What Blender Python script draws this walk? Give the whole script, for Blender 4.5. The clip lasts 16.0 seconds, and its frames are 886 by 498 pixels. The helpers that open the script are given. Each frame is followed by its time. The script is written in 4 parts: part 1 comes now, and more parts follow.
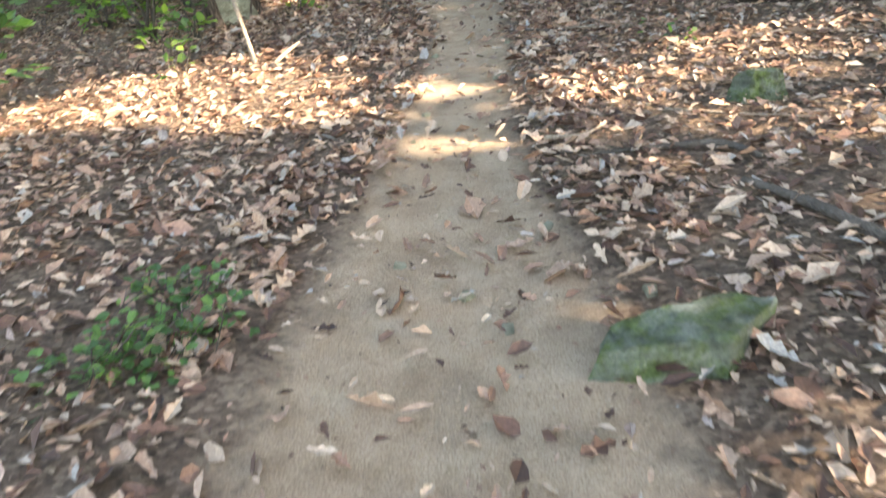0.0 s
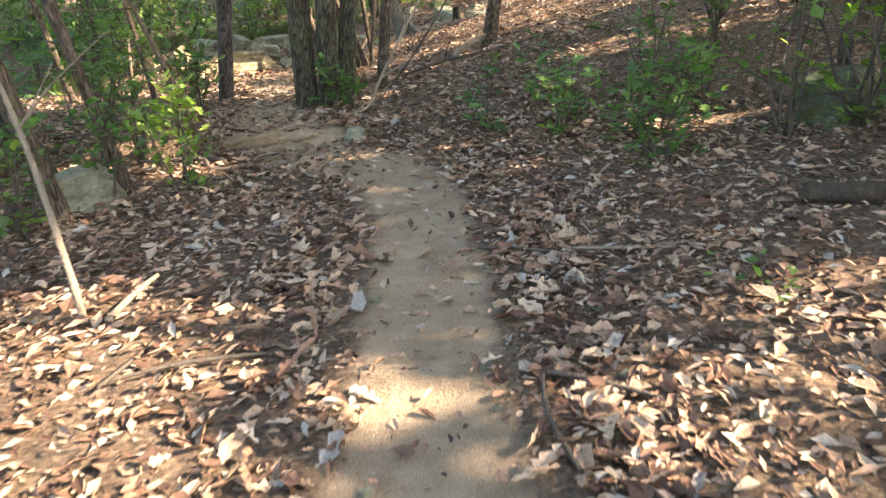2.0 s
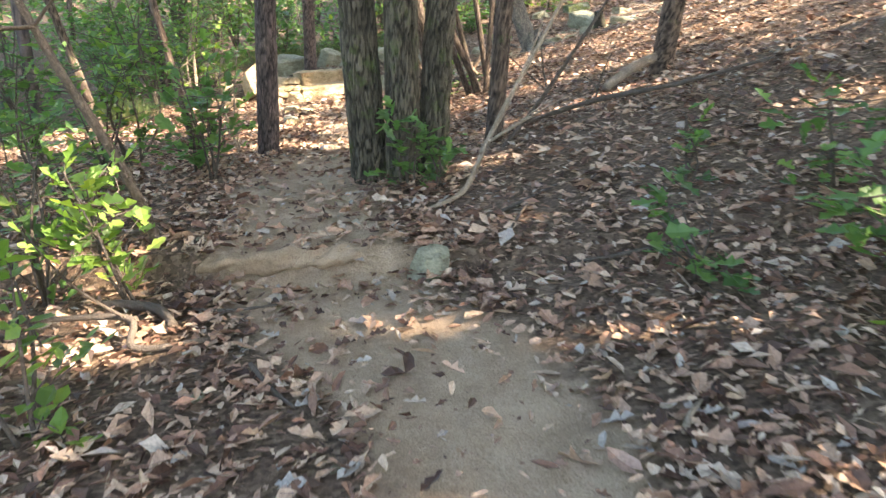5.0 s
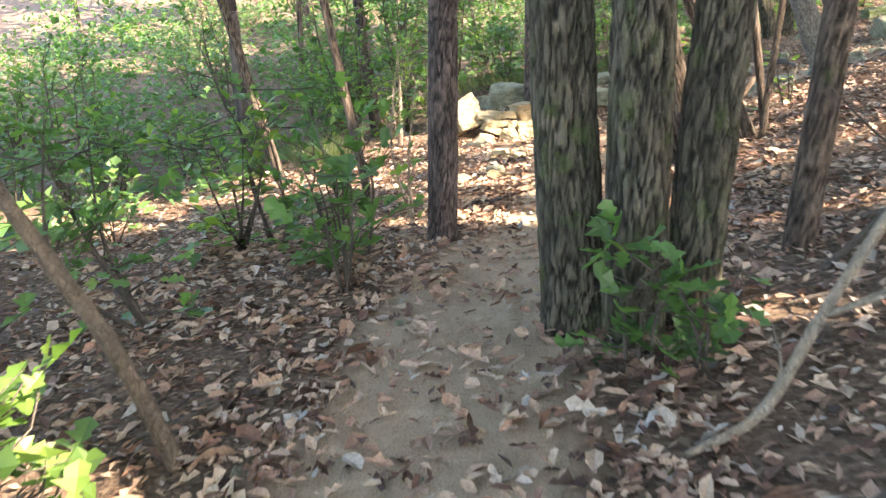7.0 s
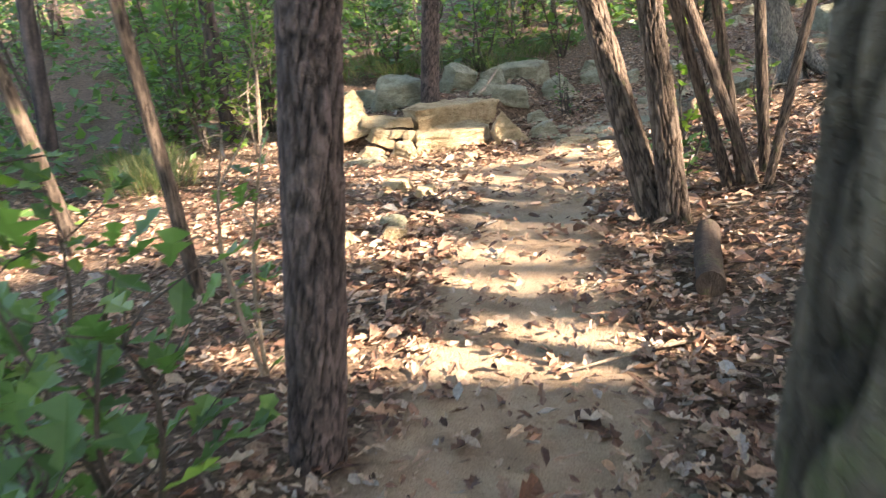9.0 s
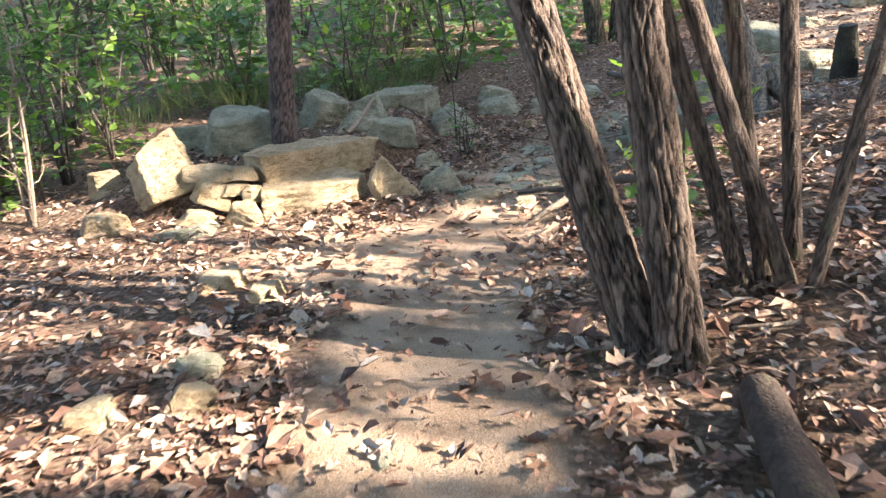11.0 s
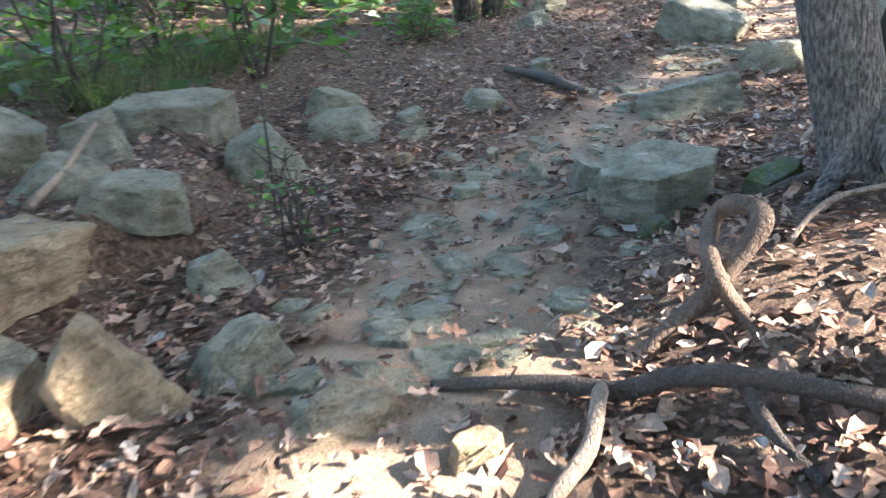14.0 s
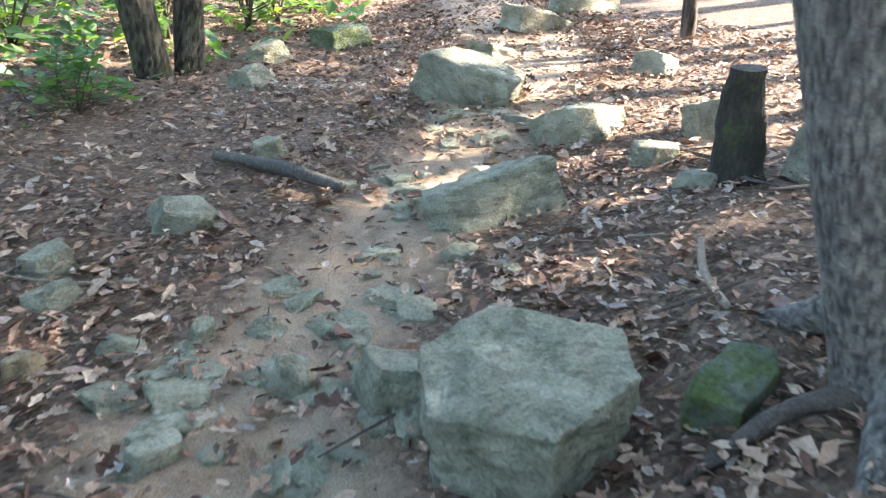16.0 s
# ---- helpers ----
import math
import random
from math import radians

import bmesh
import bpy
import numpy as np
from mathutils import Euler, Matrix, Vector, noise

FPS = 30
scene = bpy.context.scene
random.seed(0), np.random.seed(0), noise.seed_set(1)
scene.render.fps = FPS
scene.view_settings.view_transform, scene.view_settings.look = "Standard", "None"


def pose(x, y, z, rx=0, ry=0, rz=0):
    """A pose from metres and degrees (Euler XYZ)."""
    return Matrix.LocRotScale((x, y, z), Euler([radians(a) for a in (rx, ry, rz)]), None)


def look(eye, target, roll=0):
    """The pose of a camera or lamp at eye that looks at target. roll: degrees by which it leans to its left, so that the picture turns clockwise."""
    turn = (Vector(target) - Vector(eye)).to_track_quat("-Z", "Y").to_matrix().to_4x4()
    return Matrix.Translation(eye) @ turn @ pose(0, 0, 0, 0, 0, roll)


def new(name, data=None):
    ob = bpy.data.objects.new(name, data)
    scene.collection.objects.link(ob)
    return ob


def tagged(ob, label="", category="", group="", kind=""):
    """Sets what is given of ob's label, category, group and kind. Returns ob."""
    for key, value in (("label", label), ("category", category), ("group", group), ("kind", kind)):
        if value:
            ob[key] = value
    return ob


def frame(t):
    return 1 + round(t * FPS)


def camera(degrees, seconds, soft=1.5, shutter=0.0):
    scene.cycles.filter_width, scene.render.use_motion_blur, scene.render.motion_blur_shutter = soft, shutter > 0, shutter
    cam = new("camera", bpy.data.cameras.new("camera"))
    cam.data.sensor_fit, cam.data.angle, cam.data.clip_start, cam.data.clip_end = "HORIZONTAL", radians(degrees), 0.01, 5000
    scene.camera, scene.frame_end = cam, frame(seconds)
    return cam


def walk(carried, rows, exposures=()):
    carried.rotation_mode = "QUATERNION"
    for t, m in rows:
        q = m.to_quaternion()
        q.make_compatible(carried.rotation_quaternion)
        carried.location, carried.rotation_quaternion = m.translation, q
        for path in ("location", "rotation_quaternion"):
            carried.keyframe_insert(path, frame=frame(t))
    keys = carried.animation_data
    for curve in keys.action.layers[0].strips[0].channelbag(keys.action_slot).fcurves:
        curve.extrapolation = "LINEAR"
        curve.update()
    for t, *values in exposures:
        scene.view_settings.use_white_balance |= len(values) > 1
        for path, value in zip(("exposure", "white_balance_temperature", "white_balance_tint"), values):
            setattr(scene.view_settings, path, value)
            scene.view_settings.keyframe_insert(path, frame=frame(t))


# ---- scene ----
cam = camera(63.0, 16.0, soft=1.3, shutter=0.3)
# stops, kelvin and tint of the camera's own adjustment
EXPOSURES = [(0.0, 3.5, 7450, 10), (0.5, 3.15, 7700, 12), (1.0, 3.05, 7700, 12), (3.0, 3.25, 7250, 10), (5.5, 3.55, 7100, 13), (7.0, 3.6, 7000, 13), (8.5, 3.4, 7200, 16), (9.0, 3.2, 7100, 16), (12.0, 3.05, 5950, 16), (13.0, 2.95, 5650, 16), (14.5, 3.6, 6100, 15), (15.2, 3.7, 6000, 12), (15.6, 4.1, 6200, 12), (16.0, 3.8, 6300, 12)]
METRES, EYE, TILT, LEAN, TURN = 21.4, 1.5, 0.0, 0.0, 0.0
ROWS = [
    (0.0, 0.0, 0.0, 0.0, -2.69, -28.14, 5.04),
    (0.5, -0.0014, 0.0285, 0.0033, -4.77, -23.68, 5.8),
    (1.0, -0.0037, 0.0634, 0.0041, -6.6, -22.01, 4.91),
    (1.5, -0.0029, 0.0931, 0.003, -7.48, -21.03, 4.13),
    (2.0, 0.003, 0.1262, 0.0048, -8.11, -19.86, 4.11),
    (2.5, 0.0075, 0.1577, 0.006, -8.71, -20.24, 4.2),
    (3.0, 0.0114, 0.191, 0.0038, -8.16, -20.66, 4.26),
    (5.5, 0.02, 0.3511, 0.003, 6.25, -18.21, 5.69),
    (6.0, 0.0197, 0.3817, 0.0035, 11.83, -17.53, 6.54),
    (6.5, 0.0183, 0.4146, 0.0032, 16.49, -16.88, 6.98),
    (7.0, 0.0101, 0.4453, 0.0046, 19.76, -15.74, 7.3),
    (7.5, -0.0024, 0.4767, 0.0047, 20.9, -15.41, 6.46),
    (8.0, -0.0177, 0.5118, 0.0051, 18.63, -16.62, 5.22),
    (8.5, -0.0277, 0.5436, 0.008, 15.1, -17.85, 4.9),
    (9.0, -0.0335, 0.5743, 0.0169, 10.23, -19.61, 5.26),
    (11.5, -0.0456, 0.7215, 0.0041, 0.75, -17.86, 4.21),
    (12.0, -0.0458, 0.7519, 0.0029, 1.04, -17.35, 3.65),
    (12.5, -0.0452, 0.7859, -0.0006, 0.32, -18.32, 2.9),
    (13.0, -0.049, 0.8154, -0.0023, -1.67, -19.49, 1.88),
    (13.5, -0.0487, 0.8477, -0.0029, -6.07, -20.19, 1.65),
    (14.0, -0.0466, 0.8779, -0.0021, -13.32, -21.35, 1.89),
    (14.5, -0.04, 0.9051, -0.0052, -20.61, -21.49, 1.43),
    (15.0, -0.0323, 0.933, -0.0042, -27.19, -20.33, 0.52),
    (15.5, -0.0216, 0.9546, -0.0035, -32.64, -19.37, -0.24),
    (16.0, -0.0116, 0.9778, -0.0037, -34.96, -18.71, 0.36),
]
walk(cam, [(t, pose(0, 0, EYE, TILT, LEAN, TURN) @ pose(METRES * x, METRES * y, METRES * z, 90 + pitch, roll, yaw)) for t, x, y, z, yaw, pitch, roll in ROWS], EXPOSURES)

# ---- world and sun ----
SUN_DIR = Vector((0.80, -0.27, 0.53)).normalized()
world = bpy.data.worlds.new("sky")
scene.world = world
world.use_nodes = True
wn = world.node_tree
wbg = wn.nodes["Background"]
wsky = wn.nodes.new("ShaderNodeTexSky")
wsky.sky_type = "NISHITA"
wsky.sun_disc = False
wsky.sun_elevation = math.asin(SUN_DIR.z)
wsky.sun_rotation = math.atan2(SUN_DIR.x, SUN_DIR.y)
wn.links.new(wsky.outputs[0], wbg.inputs[0])
wbg.inputs[1].default_value = 0.14
sun = new("sun", bpy.data.lights.new("sun", "SUN"))
sun.data.energy = 4.2
sun.data.angle = radians(0.6)
sun.data.color = (1.0, 0.9, 0.76)
sun.matrix_world = look(SUN_DIR * 60, (0, 0, 0))


# ---- materials ----
def node_material(name):
    m = bpy.data.materials.new(name)
    m.use_nodes = True
    return m, m.node_tree, m.node_tree.nodes["Principled BSDF"]


def ramp(nt, fac, stops):
    r = nt.nodes.new("ShaderNodeValToRGB")
    while len(r.color_ramp.elements) < len(stops):
        r.color_ramp.elements.new(0.5)
    for e, (p, c) in zip(r.color_ramp.elements, stops):
        e.position, e.color = p, (*c, 1)
    nt.links.new(fac, r.inputs[0])
    return r.outputs[0]


def tex_noise(nt, scale, detail=4, rough=0.6, squash=(1, 1, 1), coords="Object", shift=None):
    tc = nt.nodes.new("ShaderNodeTexCoord")
    mp = nt.nodes.new("ShaderNodeMapping")
    mp.inputs["Scale"].default_value = squash
    nt.links.new(tc.outputs[coords], mp.inputs[0])
    if shift is not None:
        nt.links.new(shift, mp.inputs["Location"])
    n = nt.nodes.new("ShaderNodeTexNoise")
    n.inputs["Scale"].default_value = scale
    n.inputs["Detail"].default_value = detail
    n.inputs["Roughness"].default_value = rough
    nt.links.new(mp.outputs[0], n.inputs[0])
    return n.outputs[0]


def tex_cells(nt, scale, squash=(1, 1, 1), feature="F1"):
    tc = nt.nodes.new("ShaderNodeTexCoord")
    mp = nt.nodes.new("ShaderNodeMapping")
    mp.inputs["Scale"].default_value = squash
    nt.links.new(tc.outputs["Object"], mp.inputs[0])
    v = nt.nodes.new("ShaderNodeTexVoronoi")
    v.feature = feature
    v.inputs["Scale"].default_value = scale
    nt.links.new(mp.outputs[0], v.inputs[0])
    return v


def mix(nt, fac, a, b, mode="MIX"):
    m = nt.nodes.new("ShaderNodeMix")
    m.data_type, m.blend_type = "RGBA", mode
    for sock, val in ((m.inputs[0], fac), (m.inputs[6], a), (m.inputs[7], b)):
        if isinstance(val, (int, float)):
            sock.default_value = val
        elif isinstance(val, tuple):
            sock.default_value = (*val, 1)
        else:
            nt.links.new(val, sock)
    return m.outputs[2]


def maths(nt, op, a, b=0.0, clamp=False):
    m = nt.nodes.new("ShaderNodeMath")
    m.operation, m.use_clamp = op, clamp
    for sock, val in zip(m.inputs, (a, b)):
        if isinstance(val, (int, float)):
            sock.default_value = val
        else:
            nt.links.new(val, sock)
    return m.outputs[0]


def bump(nt, bsdf, height, strength, distance):
    b = nt.nodes.new("ShaderNodeBump")
    b.inputs["Strength"].default_value = strength
    b.inputs["Distance"].default_value = distance
    nt.links.new(height, b.inputs["Height"])
    nt.links.new(b.outputs[0], bsdf.inputs["Normal"])


def random_of(nt, kind):
    if kind == "island":
        return nt.nodes.new("ShaderNodeNewGeometry").outputs["Random Per Island"]
    return nt.nodes.new("ShaderNodeObjectInfo").outputs["Random"]


def ground_material():
    m, nt, b = node_material("forest_soil")
    att = nt.nodes.new("ShaderNodeAttribute")
    att.attribute_name = "trodden"
    edge = maths(nt, "MULTIPLY_ADD", tex_noise(nt, 9.0, 5), 0.5)
    nt.nodes[-1].inputs[2].default_value = -0.25
    worn = maths(nt, "ADD", att.outputs["Fac"], edge)
    wornr = ramp(nt, worn, [(0.36, (0, 0, 0)), (0.62, (1, 1, 1))])
    tan = ramp(nt, tex_noise(nt, 3.0, 8, 0.7), [(0.3, (0.26, 0.175, 0.112)), (0.5, (0.37, 0.262, 0.175)), (0.72, (0.46, 0.34, 0.235))])
    grit = ramp(nt, tex_noise(nt, 140.0, 3), [(0.35, (0.6, 0.58, 0.55)), (0.55, (1, 1, 1)), (0.72, (1.25, 1.22, 1.18))])
    tan = mix(nt, 0.8, tan, grit, "MULTIPLY")
    duff = ramp(nt, tex_noise(nt, 30.0, 6, 0.7), [(0.3, (0.035, 0.023, 0.016)), (0.5, (0.11, 0.073, 0.05)), (0.7, (0.25, 0.17, 0.118))])
    scraps = tex_cells(nt, 34.0, (1, 1.6, 1))
    duff = mix(nt, 0.55, duff, ramp(nt, scraps.outputs["Color"], [(0.1, (0.04, 0.026, 0.018)), (0.5, (0.14, 0.09, 0.06)), (0.9, (0.3, 0.21, 0.14))]))
    nt.links.new(mix(nt, wornr, duff, tan), b.inputs["Base Color"])
    b.inputs["Roughness"].default_value = 0.93
    b.inputs["Specular IOR Level"].default_value = 0.2
    hgt = maths(nt, "ADD", tex_noise(nt, 60.0, 5, 0.7), tex_noise(nt, 9.0, 4))
    bump(nt, b, hgt, 0.9, 0.03)
    return m


def litter_material():
    m, nt, b = node_material("dry_leaves")
    rnd = random_of(nt, "island")
    col = ramp(nt, rnd, [(0.0, (0.05, 0.027, 0.019)), (0.22, (0.13, 0.068, 0.046)), (0.42, (0.27, 0.155, 0.104)), (0.64, (0.37, 0.243, 0.168)),
                         (0.86, (0.45, 0.325, 0.232)), (0.95, (0.31, 0.28, 0.25)), (1.0, (0.34, 0.165, 0.10))])
    var = ramp(nt, tex_noise(nt, 70.0, 4), [(0.3, (0.62, 0.6, 0.58)), (0.65, (1.1, 1.08, 1.05))])
    nt.links.new(mix(nt, 1.0, col, var, "MULTIPLY"), b.inputs["Base Color"])
    b.inputs["Roughness"].default_value = 0.62
    b.inputs["Specular IOR Level"].default_value = 0.25
    b.inputs["Transmission Weight"].default_value = 0.0
    bump(nt, b, tex_noise(nt, 180.0, 3), 0.4, 0.004)
    return m


def leaf_material(name, dark, mid, bright):
    m, nt, b = node_material(name)
    col = ramp(nt, random_of(nt, "island"), [(0.0, dark), (0.5, mid), (0.92, bright), (1.0, (bright[0] * 1.5, bright[1] * 1.15, bright[2]))])
    nt.links.new(mix(nt, 0.6, col, ramp(nt, tex_noise(nt, 40.0, 3), [(0.3, (0.6, 0.65, 0.6)), (0.7, (1.1, 1.1, 1.0))]), "MULTIPLY"), b.inputs["Base Color"])
    b.inputs["Roughness"].default_value = 0.45
    tr = nt.nodes.new("ShaderNodeBsdfTranslucent")
    hue = nt.nodes.new("ShaderNodeHueSaturation")
    hue.inputs["Saturation"].default_value = 1.15
    hue.inputs["Value"].default_value = 1.8
    nt.links.new(col, hue.inputs["Color"])
    nt.links.new(hue.outputs[0], tr.inputs[0])
    ms = nt.nodes.new("ShaderNodeMixShader")
    ms.inputs[0].default_value = 0.42
    nt.links.new(b.outputs[0], ms.inputs[1])
    nt.links.new(tr.outputs[0], ms.inputs[2])
    nt.links.new(ms.outputs[0], nt.nodes["Material Output"].inputs[0])
    return m


def bark_material(name, deep, face, light, moss=0.0, squash=(1, 1, 0.18), scale=26.0):
    m, nt, b = node_material(name)
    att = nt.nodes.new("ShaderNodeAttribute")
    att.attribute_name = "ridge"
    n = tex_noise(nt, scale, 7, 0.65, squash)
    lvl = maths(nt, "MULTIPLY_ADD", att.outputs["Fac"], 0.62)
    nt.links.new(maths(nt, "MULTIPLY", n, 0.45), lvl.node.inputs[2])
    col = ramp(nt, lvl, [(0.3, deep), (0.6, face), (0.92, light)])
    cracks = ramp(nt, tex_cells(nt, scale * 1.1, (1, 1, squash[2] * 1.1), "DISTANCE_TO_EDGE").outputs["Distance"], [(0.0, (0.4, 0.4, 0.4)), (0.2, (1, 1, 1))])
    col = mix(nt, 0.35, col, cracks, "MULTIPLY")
    patch = ramp(nt, tex_noise(nt, 5.0, 5), [(0.35, (0.72, 0.72, 0.74)), (0.65, (1.15, 1.1, 1.05))])
    col = mix(nt, 0.8, col, patch, "MULTIPLY")
    if moss:
        col = mix(nt, ramp(nt, tex_noise(nt, 6.0, 6, 0.7), [(0.6 - 0.2 * moss, (0, 0, 0)), (0.78 - 0.2 * moss, (0.75, 0.75, 0.75))]), col, (0.075, 0.10, 0.028))
    nt.links.new(col, b.inputs["Base Color"])
    b.inputs["Roughness"].default_value = 0.9
    b.inputs["Specular IOR Level"].default_value = 0.2
    bump(nt, b, maths(nt, "ADD", maths(nt, "ADD", n, maths(nt, "MULTIPLY", cracks, 0.5)), tex_noise(nt, 90.0, 4)), 0.9, 0.014)
    return m


def rock_material(name, dark, mid, light, moss=0.25):
    m, nt, b = node_material(name)
    rnd = random_of(nt, "object")
    sh = nt.nodes.new("ShaderNodeCombineXYZ")
    for i in range(3):
        nt.links.new(maths(nt, "MULTIPLY", rnd, 17.0 + 9 * i), sh.inputs[i])
    big = tex_noise(nt, 5.0, 8, 0.62, shift=sh.outputs[0])
    layers = tex_noise(nt, 7.0, 6, 0.6, (1, 1, 2.2), shift=sh.outputs[0])
    fine = tex_noise(nt, 75.0, 5, 0.7, shift=sh.outputs[0])
    col = ramp(nt, maths(nt, "MULTIPLY_ADD", big, 0.6), [(0.3, dark), (0.5, mid), (0.68, light)])
    nt.links.new(maths(nt, "MULTIPLY", layers, 0.4), [x for x in nt.nodes if x.type == "MATH"][-2].inputs[2])
    col = mix(nt, 0.75, col, ramp(nt, fine, [(0.3, (0.55, 0.55, 0.55)), (0.55, (1, 1, 1)), (0.75, (1.3, 1.3, 1.25))]), "MULTIPLY")
    veins = ramp(nt, tex_noise(nt, 11.0, 9, 0.75, (1, 1, 1.8), shift=sh.outputs[0]), [(0.40, (0, 0, 0)), (0.47, (1, 1, 1)), (0.55, (1, 1, 1)), (0.62, (0.75, 0.75, 0.75))])
    col = mix(nt, 0.2, col, veins, "MULTIPLY")
    if moss:
        cover = maths(nt, "MULTIPLY", tex_noise(nt, 9.0, 7, 0.7, shift=sh.outputs[0]), 1.0)
        fac = ramp(nt, cover, [(0.62 - 0.25 * moss, (0, 0, 0)), (0.8 - 0.25 * moss, (0.85, 0.85, 0.85))])
        col = mix(nt, fac, col, ramp(nt, fine, [(0.3, (0.045, 0.07, 0.012)), (0.7, (0.14, 0.18, 0.035))]))
    nt.links.new(col, b.inputs["Base Color"])
    b.inputs["Roughness"].default_value = 0.88
    b.inputs["Specular IOR Level"].default_value = 0.25
    bump(nt, b, maths(nt, "ADD", maths(nt, "ADD", maths(nt, "MULTIPLY", layers, 1.6), fine), maths(nt, "MULTIPLY", veins, 0.9)), 0.9, 0.03)
    return m


M_GROUND = ground_material()
M_LITTER = litter_material()
M_GREEN = leaf_material("green_leaves", (0.045, 0.085, 0.025), (0.075, 0.145, 0.04), (0.12, 0.2, 0.05))
M_PALE = leaf_material("pale_green_leaves", (0.07, 0.12, 0.025), (0.12, 0.2, 0.04), (0.2, 0.28, 0.06))
M_CROWN = leaf_material("crown_leaves", (0.035, 0.075, 0.02), (0.06, 0.12, 0.03), (0.10, 0.17, 0.04))
M_GRASS = leaf_material("grass_blades", (0.05, 0.075, 0.025), (0.085, 0.11, 0.04), (0.15, 0.16, 0.065))
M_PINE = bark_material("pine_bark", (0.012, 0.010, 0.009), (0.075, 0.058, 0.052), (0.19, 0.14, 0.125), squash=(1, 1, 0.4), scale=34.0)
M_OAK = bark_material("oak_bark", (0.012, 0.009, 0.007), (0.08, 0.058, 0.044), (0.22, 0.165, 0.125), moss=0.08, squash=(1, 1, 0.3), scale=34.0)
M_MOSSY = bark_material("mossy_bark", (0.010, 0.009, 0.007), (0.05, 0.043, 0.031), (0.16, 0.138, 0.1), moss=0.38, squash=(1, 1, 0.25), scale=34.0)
M_GREY = bark_material("grey_bark", (0.05, 0.046, 0.04), (0.13, 0.12, 0.104), (0.29, 0.262, 0.22), moss=0.08, squash=(1, 1, 0.5), scale=48.0)
M_TWIG = bark_material("twig_bark", (0.05, 0.04, 0.03), (0.13, 0.105, 0.085), (0.24, 0.2, 0.16), squash=(1, 1, 0.6), scale=60.0)
M_ROOT = bark_material("root_bark", (0.07, 0.05, 0.035), (0.2, 0.145, 0.105), (0.36, 0.28, 0.21), squash=(1, 1, 0.6), scale=40.0)
M_PALEWOOD = bark_material("bare_wood", (0.16, 0.12, 0.085), (0.34, 0.27, 0.2), (0.52, 0.43, 0.33), squash=(1, 1, 0.4), scale=50.0)
M_ROCK = rock_material("grey_green_stone", (0.15, 0.14, 0.092), (0.30, 0.282, 0.195), (0.44, 0.415, 0.305), 0.12)
M_TAN = rock_material("tan_sandstone", (0.24, 0.165, 0.09), (0.44, 0.33, 0.195), (0.57, 0.455, 0.295), 0.05)
M_MOSSROCK = rock_material("moss_covered_stone", (0.07, 0.08, 0.05), (0.15, 0.16, 0.11), (0.30, 0.31, 0.25), 0.75)


# ---- the lie of the land ----
def lerp_table(v, table):
    return np.interp(v, [p[0] for p in table], [p[1] for p in table])


def smooth(v, a, b):
    u = np.clip((v - a) / (b - a), 0, 1)
    return u * u * (3 - 2 * u)


TRAIL = [(-30, 2.0), (-6, -0.9), (0, -0.1), (4, 0.08), (6.5, 0.40), (8, 0.55), (9.2, 0.45), (10.5, -0.3), (11.2, -0.75), (13.5, -1.1), (15, -1.0), (17, -1.2),
         (19.3, -1.2), (20.5, -0.85), (21.5, -0.4), (23, 0.35), (24, 1.5), (25, 2.9), (27, 5.2), (40, 12)]
PROFILE = [(-60, -2), (-5, 0), (10.9, 0.02), (13, 0.05), (14.5, 0.03), (16, 0.03), (20.3, 0.0), (21.2, 0.05), (22.4, 0.08), (23.6, 0.16), (24.2, 0.27), (24.7, 0.38), (25.5, 0.56), (27, 0.78), (32, 1.5), (60, 8.0), (120, 22), (320, 60)]
CROSS = [(-60, 0.04), (7, 0.04), (10, 0.09), (13, 0.22), (18, 0.25), (21, 0.26), (22.3, 0.15), (23.4, 0.12), (26, 0.08), (400, 0.08)]


def waves(x, y):
    return (np.sin(1.7 * x + 0.6 * y + 1.3) * np.sin(1.3 * y - 0.5 * x) * 0.5 + np.sin(4.1 * x - 2.3 * y) * np.sin(3.3 * y + 1.9 * x + 0.7) * 0.3
            + np.sin(9.3 * x + 5.1 * y) * np.sin(8.2 * y - 4.4 * x + 2.0) * 0.2)


def trail_offset(x, y):
    return x - lerp_table(y, TRAIL)


